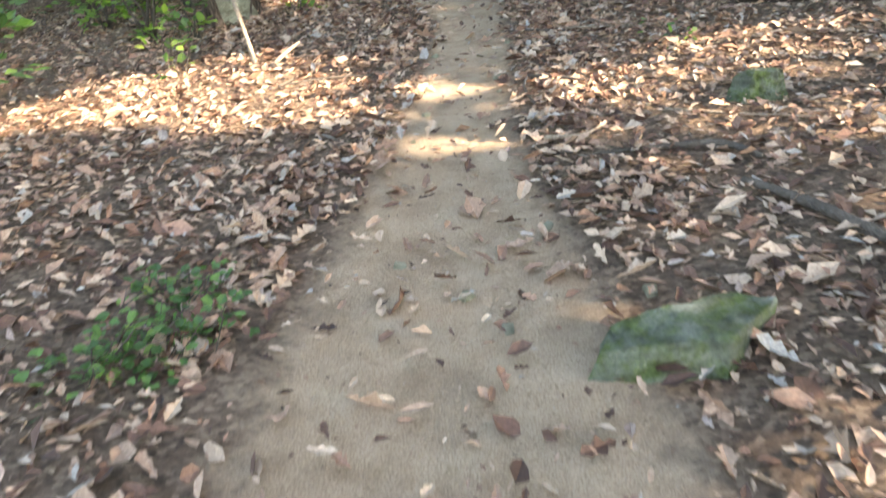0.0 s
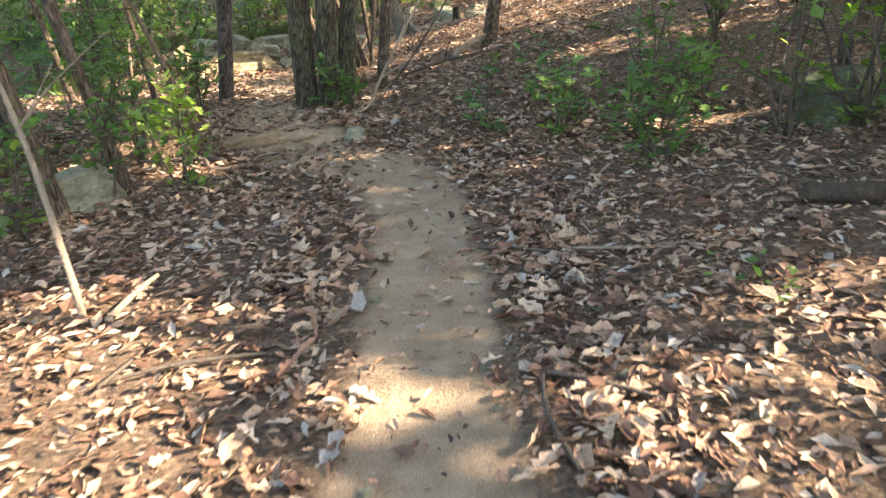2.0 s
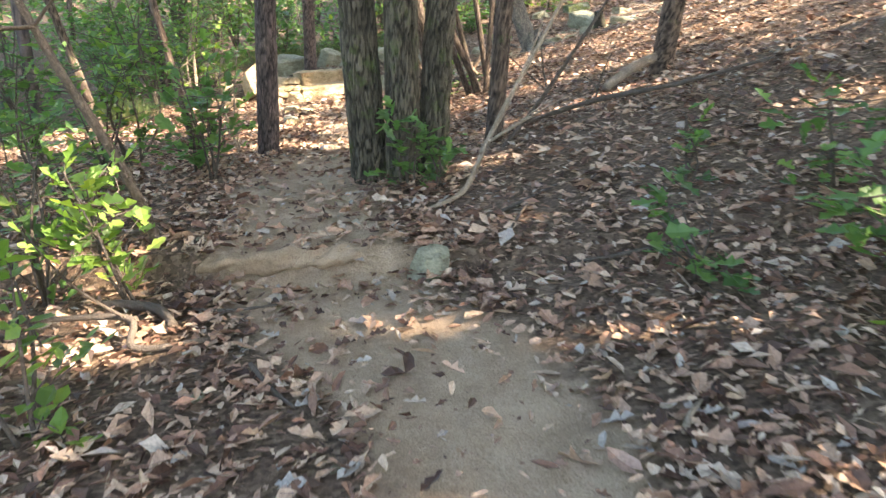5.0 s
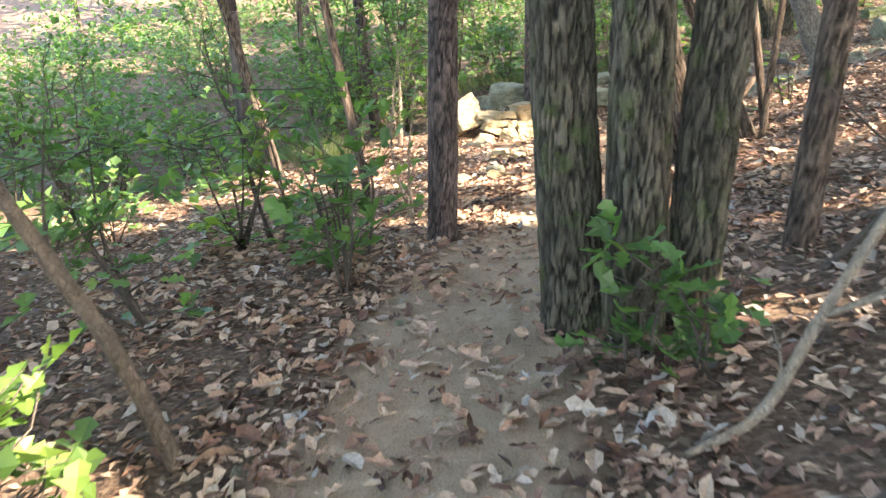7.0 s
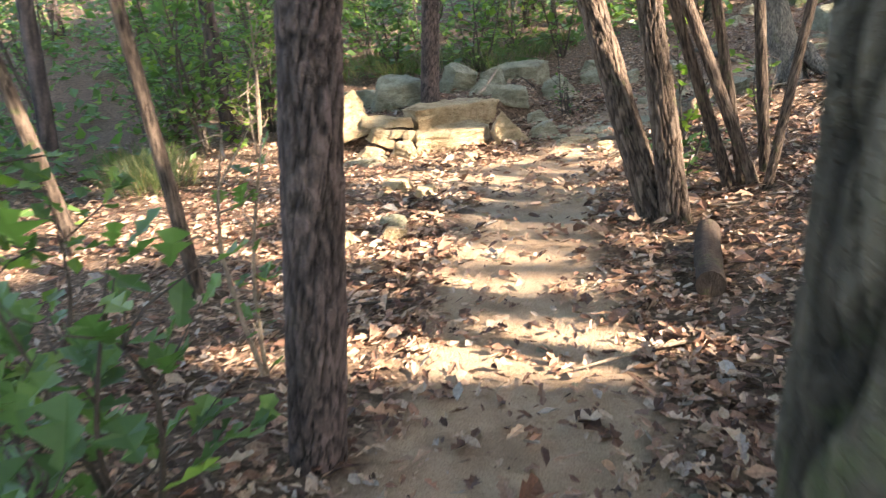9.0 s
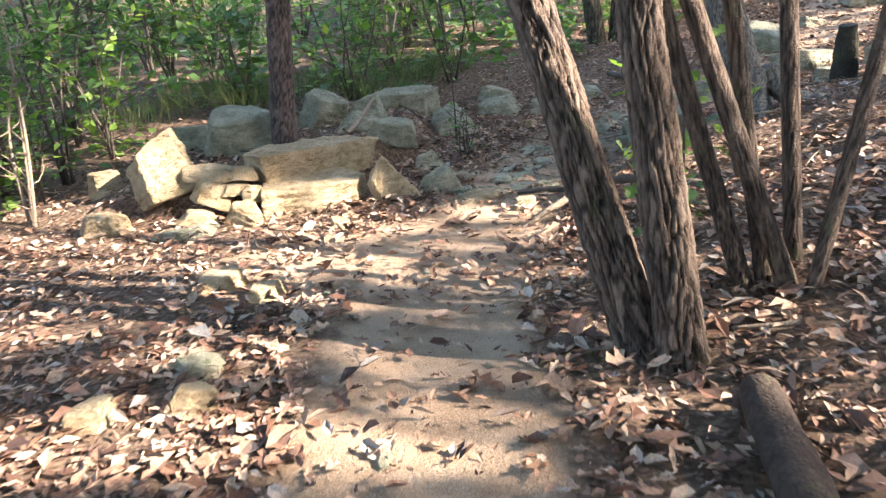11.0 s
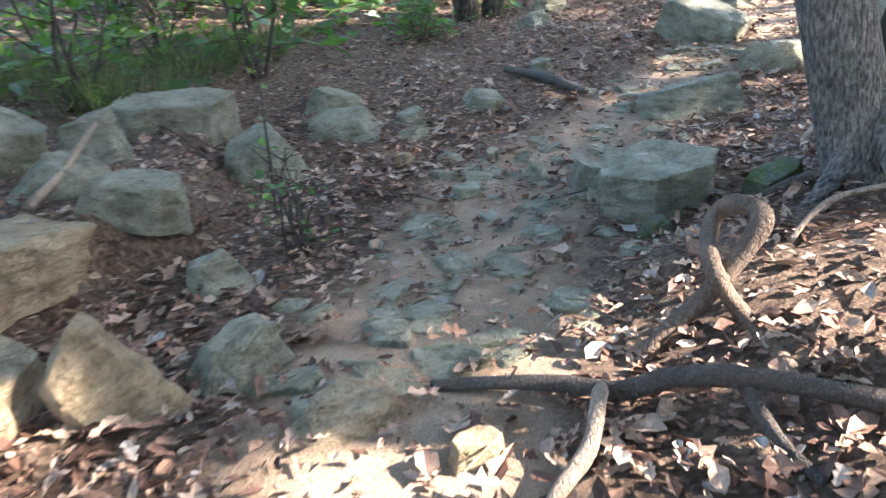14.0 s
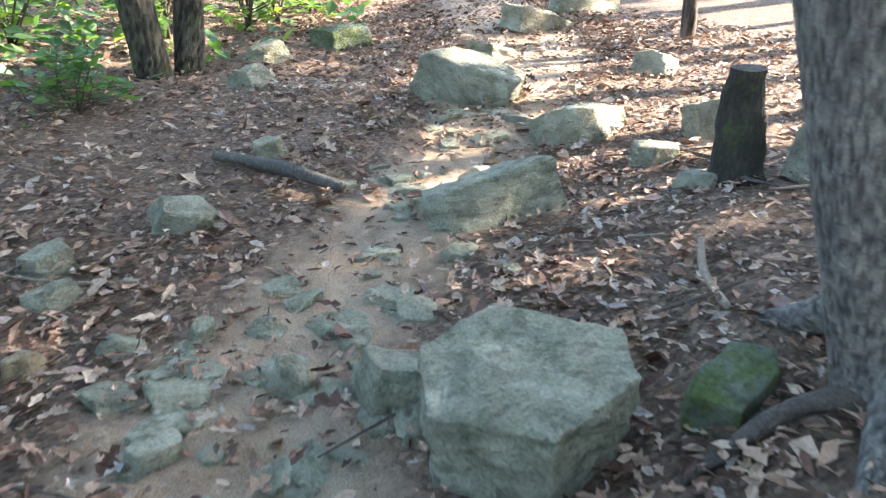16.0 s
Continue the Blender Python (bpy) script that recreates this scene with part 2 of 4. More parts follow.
def land(x, y):
    x, y = np.asarray(x, float), np.asarray(y, float)
    z = lerp_table(y, PROFILE)
    # earth step across the trail, ending in a low bank
    z = z + 0.17 * smooth(y + 0.10 * (x + 0.7), 11.0, 11.07) * (1 - smooth(y, 13.8, 15.6)) * (1 - smooth(x, -0.1, 0.7) * 0.6)
    # hillside on one flank of the trail
    side = np.maximum(x - (lerp_table(y, TRAIL) * 0.5 + 0.55), 0)
    z = z + lerp_table(y, CROSS) * side
    # terrace held by the dry-stone wall
    edge = lerp_table(x, [(-3.6, 20.85), (-2.85, 20.95), (-2.35, 21.5), (-1.85, 22.2), (-1.2, 22.6)])
    t = smooth(y - edge, 0, 0.3) * smooth(x, -5.2, -3.6) * (1 - smooth(x, -1.7, -1.25))
    z = z + t * 0.30 * (1 - smooth(y, 23, 26))
    # bank under the roots of the grey tree
    z = z + 0.11 * smooth(x, 0.25, 0.75) * smooth(y, 20.3, 21.0) * (1 - smooth(y - 0.9 * np.maximum(x - 1.2, 0), 21.35, 22.0)) * (1 - smooth(x, 2.5, 4.0))
    # the wood climbs away on the far flanks
    z = z + 0.13 * np.maximum(-x - 8, 0) + 0.05 * np.maximum(x - 8, 0)
    off = np.abs(trail_offset(x, y))
    z = z - 0.03 * np.exp(-(off / 0.4) ** 2) * (1 - smooth(y, 20, 22))
    return z + waves(x, y) * 0.028 * smooth(off, 0.2, 1.0) + 0.008 * waves(x * 2.1, y * 2.3)


def land_at(x, y):
    return float(land(x, y))


def spaced(lo, hi, near_lo, near_hi, step):
    vals = list(np.arange(near_lo, near_hi + 1e-6, step))
    s, v = step, near_hi
    while v < hi:
        s *= 1.18
        v += s
        vals.append(v)
    s, v = step, near_lo
    while v > lo:
        s *= 1.18
        v -= s
        vals.insert(0, v)
    return np.array(vals)


def mesh_from(name, verts, faces, mat, smooth_shade=True):
    me = bpy.data.meshes.new(name)
    me.from_pydata([tuple(v) for v in verts] if not isinstance(verts, list) else verts, [], faces)
    me.materials.append(mat)
    if smooth_shade:
        me.polygons.foreach_set("use_smooth", [True] * len(me.polygons))
    me.update()
    return me


def build_ground():
    xs = spaced(-300, 300, -4.5, 5, 0.09)
    ys = spaced(-200, 320, -1, 28, 0.07)
    gx, gy = np.meshgrid(xs, ys)
    gz = land(gx, gy)
    nx, ny = len(xs), len(ys)
    verts = np.stack([gx.ravel(), gy.ravel(), gz.ravel()], 1)
    i = np.arange(nx * ny).reshape(ny, nx)
    quads = np.stack([i[:-1, :-1], i[:-1, 1:], i[1:, 1:], i[1:, :-1]], -1).reshape(-1, 4)
    me = bpy.data.meshes.new("ground")
    me.vertices.add(len(verts))
    me.vertices.foreach_set("co", verts.ravel())
    me.loops.add(quads.size)
    me.loops.foreach_set("vertex_index", quads.ravel())
    me.polygons.add(len(quads))
    me.polygons.foreach_set("loop_start", np.arange(0, quads.size, 4))
    me.polygons.foreach_set("use_smooth", np.ones(len(quads), bool))
    me.update(calc_edges=True)
    me.validate()
    off = np.abs(trail_offset(gx, gy)) / lerp_table(gy, [(0, 0.72), (2, 0.64), (3.3, 0.46), (4.5, 0.36), (8, 0.35), (10, 0.62), (13, 0.6), (20, 0.56), (22, 0.7), (26, 0.9)])
    worn = np.clip(1.25 - off * 0.78, 0, 1) * (1 - 0.25 * smooth(gy, 20.6, 22))
    worn = np.maximum(worn, 0.8 * np.exp(-((gx + 1.9) / 1.1) ** 2 - ((gy - 19.7) / 1.0) ** 2))
    me.attributes.new("trodden", "FLOAT", "POINT").data.foreach_set("value", worn.ravel())
    me.materials.append(M_GROUND)
    return tagged(new("ground", me), "forest floor of brown leaf litter with a trodden tan dirt trail", "ground", kind="structure")


build_ground()


# ---- leaves ----
def leaf_cloud(centres, lengths, widths, axes, ups, curl, simple=False, lobed=False):
    """Verts and faces of many folded leaves; axes run along each leaf, ups stand on it."""
    n = len(centres)
    axes = axes / np.linalg.norm(axes, axis=1, keepdims=True)
    side = np.cross(ups, axes)
    side /= np.linalg.norm(side, axis=1, keepdims=True) + 1e-9
    ups = np.cross(axes, side)
    if simple:
        prof = [(-0.5, 0, 0), (0.0, 0.5, 0.5), (0.5, 0, 0.1), (0.0, -0.5, 0.5), (0.0, 0, 0)]
        tri = [(0, 4, 1), (0, 3, 4), (1, 4, 2), (4, 3, 2)]
    else:
        prof = [(-0.5, 0, 0.1), (-0.22, 0.42, 0.6), (0.2, 0.5, 0.5), (0.5, 0, 0.3), (0.15, -0.46, 0.7), (-0.2, -0.5, 0.5), (-0.18, 0, 0), (0.2, 0, 0)]
        tri = [(0, 6, 1), (0, 5, 6), (1, 6, 2), (6, 7, 2), (6, 4, 7), (6, 5, 4), (2, 7, 3), (7, 4, 3)]
    if lobed:
        half = [(-0.32, 0.26, 0.4), (-0.2, 0.14, 0.2), (0.02, 0.52, 0.75), (0.14, 0.24, 0.35), (0.32, 0.38, 0.6)]
        prof = [(-0.5, 0, 0.1)] + half + [(0.5, 0, 0.35)] + [(a, -w, u) for a, w, u in half[::-1]] + [(-0.22, 0, 0), (0.12, 0, 0)]
        tri = [(0, 12, 1), (1, 12, 2), (2, 12, 3), (3, 12, 13), (3, 13, 4), (4, 13, 5), (5, 13, 6), (6, 13, 7), (7, 13, 8), (8, 13, 9), (9, 13, 12), (9, 12, 10), (10, 12, 11), (11, 12, 0)]
    k = len(prof)
    v = np.zeros((n, k, 3))
    for j, (a, s, u) in enumerate(prof):
        ja = a + (np.random.rand(n) - 0.5) * (0.1 if lobed else 0.22) if s else np.full(n, a)
        js = s * (0.6 + 0.75 * np.random.rand(n))
        v[:, j] = (centres + axes * (ja * lengths)[:, None] + side * (js * widths)[:, None]
                   + ups * (u * curl * widths * (0.4 + 1.2 * np.random.rand(n)))[:, None])
    f = (np.arange(n)[:, None, None] * k + np.array(tri)[None]).reshape(-1, 3)
    return v.reshape(-1, 3), f


def tri_mesh(name, v, f, mat, smooth_shade=True):
    me = bpy.data.meshes.new(name)
    me.vertices.add(len(v))
    me.vertices.foreach_set("co", np.ascontiguousarray(v, dtype=np.float32).ravel())
    me.loops.add(f.size)
    me.loops.foreach_set("vertex_index", np.ascontiguousarray(f, dtype=np.int32).ravel())
    me.polygons.add(len(f))
    me.polygons.foreach_set("loop_start", np.arange(0, f.size, 3))
    me.polygons.foreach_set("use_smooth", np.full(len(f), smooth_shade))
    me.update(calc_edges=True)
    me.materials.append(mat)
    return me


def unit_random(n):
    v = np.random.normal(size=(n, 3))
    return v / np.linalg.norm(v, axis=1, keepdims=True)


def build_litter():
    n = 330000
    x = np.random.uniform(-8, 8, n)
    y = np.random.uniform(-0.6, 32, n)
    off = np.abs(trail_offset(x, y))
    keep = np.exp(-np.maximum(off - 2.5, 0) / 3.0)
    clear = smooth(off + 0.16 * waves(x * 1.7, y * 1.9) - 0.34 * (1 - smooth(y, 2.0, 3.6)) + 0.1 * smooth(y, 3.6, 4.6) * (1 - smooth(y, 9, 10)) - 0.3 * smooth(y, 20.8, 22.2), 0.27, 0.75)
    clear = np.maximum(clear, 0.10 + 0.2 * smooth(y, 9.0, 10.5) * (1 - smooth(y, 15, 17)) + 0.16 * smooth(y, 15, 17) + 0.2 * smooth(y, 20.5, 22))
    bare = np.exp(-((x + 1.9) / 1.1) ** 2 - ((y - 19.7) / 1.0) ** 2)
    keep *= clear * (1 - 0.75 * bare) * (0.8 + 0.2 * np.sign(waves(x * 0.9 + 3, y * 0.8)))
    sel = np.random.rand(n) < keep
    x, y = x[sel], y[sel]
    n = len(x)
    z = land(x, y) + np.random.rand(n) ** 2 * 0.055 + 0.008
    th = np.random.rand(n) * 2 * np.pi
    axes = np.stack([np.cos(th), np.sin(th), np.random.normal(0, 0.28, n)], 1)
    ups = np.stack([np.random.normal(0, 0.5, n), np.random.normal(0, 0.5, n), np.ones(n)], 1)
    ln = np.random.lognormal(math.log(0.066), 0.4, n).clip(0.025, 0.17)
    ln = ln * (1 - 0.22 * smooth(y, 20.0, 21.5))
    close = np.abs(trail_offset(x, y)) < 1.05 + 0.6 * smooth(y, 19, 20)
    oak = close & (np.random.rand(n) < 0.4)
    clouds = []
    for sel, simple, lobed in ((close & ~oak, False, False), (oak, False, True), (~close, True, False)):
        v, f = leaf_cloud(np.stack([x, y, z], 1)[sel], (ln * (1.25 if lobed else 1.0))[sel], (ln * np.random.uniform(0.3, 0.6, n) * (1.3 if lobed else 1.0))[sel], axes[sel], ups[sel], 0.42, simple, lobed)
        clouds.append((v, f, np.zeros(len(v))))
    v, f, _ = joined(clouds)
    tagged(new("leaf_litter", tri_mesh("leaf_litter", v, f, M_LITTER, False)), "dry fallen brown and tan oak leaves covering the forest floor", "leaf litter", kind="stuff")
    # crumbs and broken bits, also on the trail
    n = 20000
    x = np.random.uniform(-4, 5, n)
    y = np.random.uniform(-0.6, 27, n)
    z = land(x, y) + 0.004
    th = np.random.rand(n) * 2 * np.pi
    axes = np.stack([np.cos(th), np.sin(th), np.random.normal(0, 0.2, n)], 1)
    ups = np.stack([np.random.normal(0, 0.4, n), np.random.normal(0, 0.4, n), np.ones(n)], 1)
    ln = np.random.uniform(0.012, 0.04, n)
    v, f = leaf_cloud(np.stack([x, y, z], 1), ln, ln * np.random.uniform(0.2, 0.7, n), axes, ups, 0.3, True)
    tagged(new("leaf_crumbs", tri_mesh("leaf_crumbs", v, f, M_LITTER, False)), "small broken scraps of dry leaf strewn over soil", "leaf litter", kind="stuff")



# ---- tubes: trunks, limbs, sticks ----
def spline(points, n):
    p = np.array(points, float)
    t = np.linspace(0, len(p) - 1, n)
    i = np.clip(t.astype(int), 0, len(p) - 2)
    u = (t - i)[:, None]
    p0, p1, p2, p3 = p[np.maximum(i - 1, 0)], p[i], p[i + 1], p[np.minimum(i + 2, len(p) - 1)]
    return 0.5 * (2 * p1 + (p2 - p0) * u + (2 * p0 - 5 * p1 + 4 * p2 - p3) * u ** 2 + (3 * p1 - p0 - 3 * p2 + p3) * u ** 3)


def bark_cells(th, s, r, bark, seed):
    """Height of bark plates: raised cells with furrows between, round the trunk and up it."""
    wide, tall = {"plates": (0.04, 0.075), "furrows": (0.034, 0.115), "flakes": (0.026, 0.04)}[bark]
    k = max(int(round(2 * np.pi * r / wide)), 6)
    rng = np.random.RandomState(int(seed * 7) + 3)
    rows = int(s.max() / tall) + 6
    jx, jy, lift = rng.rand(rows, k), rng.rand(rows, k), rng.uniform(0.7, 1.0, (rows, k))
    u = th / (2 * np.pi) * k + 0.5 * np.sin(s * 7 + seed) + 0.35 * np.sin(s * 19 + th * 3) + 0.2 * np.sin(s * 41 + th * 9)
    w = s / tall + 2 + 0.35 * np.sin(th * 5 + seed) + 0.2 * np.sin(th * 11 + s * 9)
    iu, iw = np.floor(u).astype(int), np.floor(w).astype(int)
    f1, f2, top = np.full(u.shape, 9.0), np.full(u.shape, 9.0), np.zeros(u.shape)
    for du in (-1, 0, 1):
        for dw in (-1, 0, 1):
            cu, cw = iu + du, np.clip(iw + dw, 0, rows - 1)
            d = np.hypot(u - cu - jx[cw, cu % k], w - (iw + dw) - jy[cw, cu % k])
            nearer = d < f1
            f2 = np.where(nearer, f1, np.minimum(f2, d))
            top = np.where(nearer, lift[cw, cu % k], top)
            f1 = np.where(nearer, d, f1)
    return np.clip((f2 - f1) * 3.6, 0, 1) ** 0.5 * top + rng.normal(0, 0.03, u.shape)


def tube(points, radii, segs, step, bark="", depth=0.0, flare=0.0, seed=0, gnarl=0.0):
    """Verts, faces, ridge height of a tapered tube along points; bark: '', 'plates' or 'furrows'."""
    length = sum((Vector(b) - Vector(a)).length for a, b in zip(points, points[1:]))
    n = max(int(length / step), 3)
    c = spline(points, n)
    r = np.interp(np.linspace(0, len(points) - 1, n), range(len(points)), radii)
    d = np.gradient(c, axis=0)
    d /= np.linalg.norm(d, axis=1, keepdims=True)
    ref = np.array([0.0, 1.0, 0.03]) if abs(d[:, 2]).mean() > 0.5 else np.array([0.05, 0.02, 1.0])
    a = np.cross(d, ref)
    a /= np.linalg.norm(a, axis=1, keepdims=True)
    b = np.cross(d, a)
    th = np.linspace(0, 2 * np.pi, segs, endpoint=False)
    s = np.linspace(0, length, n)
    TH, S = np.meshgrid(th, s)
    rad = np.repeat(r[:, None], segs, 1)
    ridge = np.full_like(rad, 0.5)
    if bark:
        ridge = bark_cells(TH, S, np.mean(r), bark, seed)
        rad = rad + depth * (ridge - 0.6)
    if flare:
        rad = rad * (1 + flare * np.exp(-np.maximum(S - 0.22, 0) / 0.13) * (1 + 0.55 * np.sin(TH * 4 + seed) + 0.3 * np.sin(TH * 7 + seed * 2)))
    if gnarl:
        rad = rad * (1 + gnarl * (np.sin(S * 17 + seed + np.sin(TH)) * 0.5 + np.sin(S * 43 + TH * 2) * 0.35 + np.sin(TH * 3 + S * 8) * 0.4))
    v = c[:, None] + a[:, None] * (np.cos(TH) * rad)[..., None] + b[:, None] * (np.sin(TH) * rad)[..., None]
    i = np.arange(n * segs).reshape(n, segs)
    j = np.roll(i, -1, 1)
    q = np.stack([i[:-1], i[1:], j[1:], j[:-1]], -1).reshape(-1, 4)
    f = np.concatenate([q[:, :3], q[:, [0, 2, 3]]])
    v = v.reshape(-1, 3)
    caps = []
    for ring, flip in ((i[0], False), (i[-1], True)):
        v = np.vstack([v, v[ring].mean(0)])
        m = len(v) - 1
        nxt = np.roll(ring, -1)
        caps.append(np.stack([np.full(segs, m), nxt if flip else ring, ring if flip else nxt], 1))
    f = np.concatenate([f] + caps)
    return v, f, np.append(ridge.ravel(), [0.5, 0.5])


def joined(parts):
    vs, fs, rs, base = [], [], [], 0
    for v, f, r in parts:
        vs.append(v), fs.append(f + base), rs.append(r)
        base += len(v)
    return np.vstack(vs), np.vstack(fs), np.concatenate(rs)


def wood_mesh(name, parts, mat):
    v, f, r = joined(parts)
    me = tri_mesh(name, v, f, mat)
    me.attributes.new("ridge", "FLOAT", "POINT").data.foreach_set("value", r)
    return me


def part(name, me, parent):
    ob = new(name, me)
    ob.parent = parent
    return ob


def empty_thing(name, at, label, category, group=""):
    ob = new(name)
    ob.matrix_world = Matrix.Translation(at)
    ob.empty_display_size = 0.1
    return tagged(ob, label, category, group)

# ---- trees ----
# chosen sunlit spots, kept clear by leaving out crown leaves: x, y, half-width across, half-width along
SUN_SPOTS = [(0.1, 4.05, 0.9, 0.10), (-1.7, 6.3, 1.1, 0.75), (-1.0, 5.0, 0.8, 0.4), (-2.3, 5.6, 1.3, 0.5), (-1.2, 5.7, 0.9, 0.4), (0.3, 5.3, 0.5, 0.14), (1.9, 5.0, 0.9, 0.32), (2.6, 5.6, 0.8, 0.2),
        (0.8, 11.3, 0.35, 0.12), (-1.5, 10.2, 0.5, 0.3), (0.4, 12.9, 0.5, 0.2), (-1.4, 15.6, 1.5, 0.3), (-0.6, 15.9, 0.7, 0.3), (-1.8, 16.6, 1.4, 0.2), (-2.2, 17.3, 1.8, 0.3),
        (-1.6, 18.1, 1.5, 0.16), (-2.9, 18.7, 1.7, 0.3), (-3.0, 19.5, 2.0, 0.4), (-2.8, 20.35, 1.7, 0.45), (-0.8, 20.55, 0.4, 0.16), (-2.5, 20.9, 0.9, 0.3), (-5.2, 18.0, 1.8, 1.2), (-5.2, 20.5, 1.6, 1.3),
        (0.95, 20.75, 0.6, 0.5), (4.5, 18.0, 1.4, 0.7), (2.0, 14.4, 0.8, 0.25), (0.2, 17.2, 0.3, 0.3), (-0.2, 18.0, 0.35, 0.12), (-7.5, 16, 2.0, 1.5), (-6, 24, 2, 1), (-1, 29, 3.5, 1.8), (-5.5, 28, 2.5, 2), (3.5, 31, 2.5, 1.5), (-2.4, 10.95, 0.9, 0.5), (-2.2, 10.8, 0.6, 0.3), (5, 12, 1.5, 0.5), (3.0, 16.5, 1.5, 0.3),
        (0.2, 10.2, 0.5, 0.12), (1.2, 9.8, 0.6, 0.15), (3.5, 9.2, 0.8, 0.3)]


def in_gap(p):
    """Which of the points shade one of the sunny spots."""
    hit = np.zeros(len(p), bool)
    for cx, cy, rx, ry in SUN_SPOTS:
        k = (p[:, 2] - land_at(cx, cy) - 0.1) / SUN_DIR.z
        gx, gy = p[:, 0] - SUN_DIR.x * k, p[:, 1] - SUN_DIR.y * k
        wob = 1 + 0.25 * waves(gx * 2.5, gy * 2.5)
        hit |= ((gx - cx) / (rx + 0.05)) ** 2 + ((gy - cy) / (ry + 0.05)) ** 2 < wob
    return hit


def tree(name, label, stems, bark_mat, bark, height, crown_r, depth=0.014, segs=56, flare=0.5, seed=0, crown_low=4.6, leaves=700, step=0.034, taper=1.0, leaf=1.0):
    """stems: list of (base, point higher up, radius at base). Trunks, limbs and a mostly unseen crown of leaves that
    shapes the dappled sun.
    """
    rng = np.random.RandomState(seed + 5)
    b0 = np.array(stems[0][0])
    root = empty_thing(name, b0, label, "tree")
    limbs, tips = [], []
    for k, (base, higher, rad) in enumerate(stems):
        base, higher = np.array(base, float), np.array(higher, float)
        lean = (higher - base) / (higher[2] - base[2])
        mid = base + lean * 2.6
        top = mid + np.array([lean[0] * 0.35, lean[1] * 0.35, 1]) * (height - 2.6)
        low = base - lean * 0.25
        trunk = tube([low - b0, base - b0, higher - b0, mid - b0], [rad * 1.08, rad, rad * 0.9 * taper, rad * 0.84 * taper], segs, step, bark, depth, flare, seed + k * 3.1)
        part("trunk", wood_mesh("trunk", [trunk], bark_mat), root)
        limbs.append(tube([mid - lean * 0.1 - b0, (mid + top) / 2 + rng.normal(0, 0.12, 3) - b0, top - b0], [rad * 0.84, rad * 0.6, rad * 0.15], 9, 0.4))
        for j in range(6):
            h = rng.uniform(0.35, 0.95)
            s = mid + (top - mid) * h
            an = rng.rand() * 6.28
            ln = crown_r * rng.uniform(0.5, 0.95)
            e = s + np.array([math.cos(an) * ln, math.sin(an) * ln, rng.uniform(0.2, 1.2)])
            limbs.append(tube([s - b0, (s + e) / 2 + np.array([0, 0, 0.15]) - b0, e - b0], [rad * 0.3, rad * 0.2, rad * 0.05], 4, 0.5))
            tips += [e, (s + e) / 2]
        tips.append(top)
    part("limb", wood_mesh("limb", limbs, bark_mat), root)
    tips = np.array(tips)
    n = leaves
    c = tips[rng.randint(len(tips), size=n)] + rng.normal(0, crown_r * 0.3, (n, 3)) * [1, 1, 0.75]
    c = c[c[:, 2] > crown_low]
    # leaves between the sun and a chosen spot are dropped to light it
    c = c[~in_gap(c)]
    n = len(c)
    ups = np.stack([rng.normal(0, 0.5, n), rng.normal(0, 0.5, n), np.ones(n)], 1) + np.array(SUN_DIR) * 0.4
    ln = rng.uniform(0.22, 0.46, n) * leaf
    v, f = leaf_cloud(c - b0, ln, ln * rng.uniform(0.5, 0.75, n), rng.normal(size=(n, 3)) * [1, 1, 0.4], ups, 0.25, True)
    tagged(part("crown", tri_mesh("crown", v, f, M_CROWN, False), root), kind="stuff")
    return root


def at(x, y, dz=0.0):
    return (x, y, land_at(x, y) + dz)


tree("pine_tree", "dark straight pine trunk with plated bark beside the trail", [(at(-1.80, 14.58), (-1.56, 14.55, 1.8), 0.112)], M_PINE, "plates", 11, 2.2, 0.022, 104, 0.22, 1, step=0.017)
tree("pine_tree", "dark pine trunk with plated bark behind the stone wall", [(at(-2.80, 22.05), (-2.66, 22.0, 1.64), 0.125)], M_PINE, "plates", 12, 2.2, 0.022, 80, 0.25, 2, step=0.022)
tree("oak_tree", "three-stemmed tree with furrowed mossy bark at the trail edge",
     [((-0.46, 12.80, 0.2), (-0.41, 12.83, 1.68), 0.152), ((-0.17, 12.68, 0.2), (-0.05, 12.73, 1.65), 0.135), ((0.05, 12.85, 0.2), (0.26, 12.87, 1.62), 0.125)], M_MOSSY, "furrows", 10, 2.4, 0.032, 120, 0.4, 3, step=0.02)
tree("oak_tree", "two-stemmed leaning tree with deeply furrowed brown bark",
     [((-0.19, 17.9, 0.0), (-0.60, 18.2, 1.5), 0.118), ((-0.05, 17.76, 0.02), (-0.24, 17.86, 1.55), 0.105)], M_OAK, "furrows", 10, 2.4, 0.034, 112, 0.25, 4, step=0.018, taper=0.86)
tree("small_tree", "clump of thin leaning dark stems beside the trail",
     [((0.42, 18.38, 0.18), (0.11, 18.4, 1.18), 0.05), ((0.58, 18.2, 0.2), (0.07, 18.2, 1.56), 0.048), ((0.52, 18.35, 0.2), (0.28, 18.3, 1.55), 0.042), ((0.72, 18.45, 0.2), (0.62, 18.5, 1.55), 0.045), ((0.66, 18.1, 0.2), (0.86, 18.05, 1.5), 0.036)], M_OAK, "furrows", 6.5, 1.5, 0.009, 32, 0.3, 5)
tree("oak_tree", "slim dark leaning tree on the leafy slope", [(at(0.62, 13.8), (0.81, 13.8, 1.55), 0.085)], M_OAK, "furrows", 8, 2.0, 0.012, 40, 0.25, 6)
tree("oak_tree", "dark tree standing on the leafy hillside", [(at(2.55, 15.15), (2.69, 15.1, 1.4), 0.125)], M_OAK, "furrows", 9, 2.2, 0.014, 40, 0.5, 7)
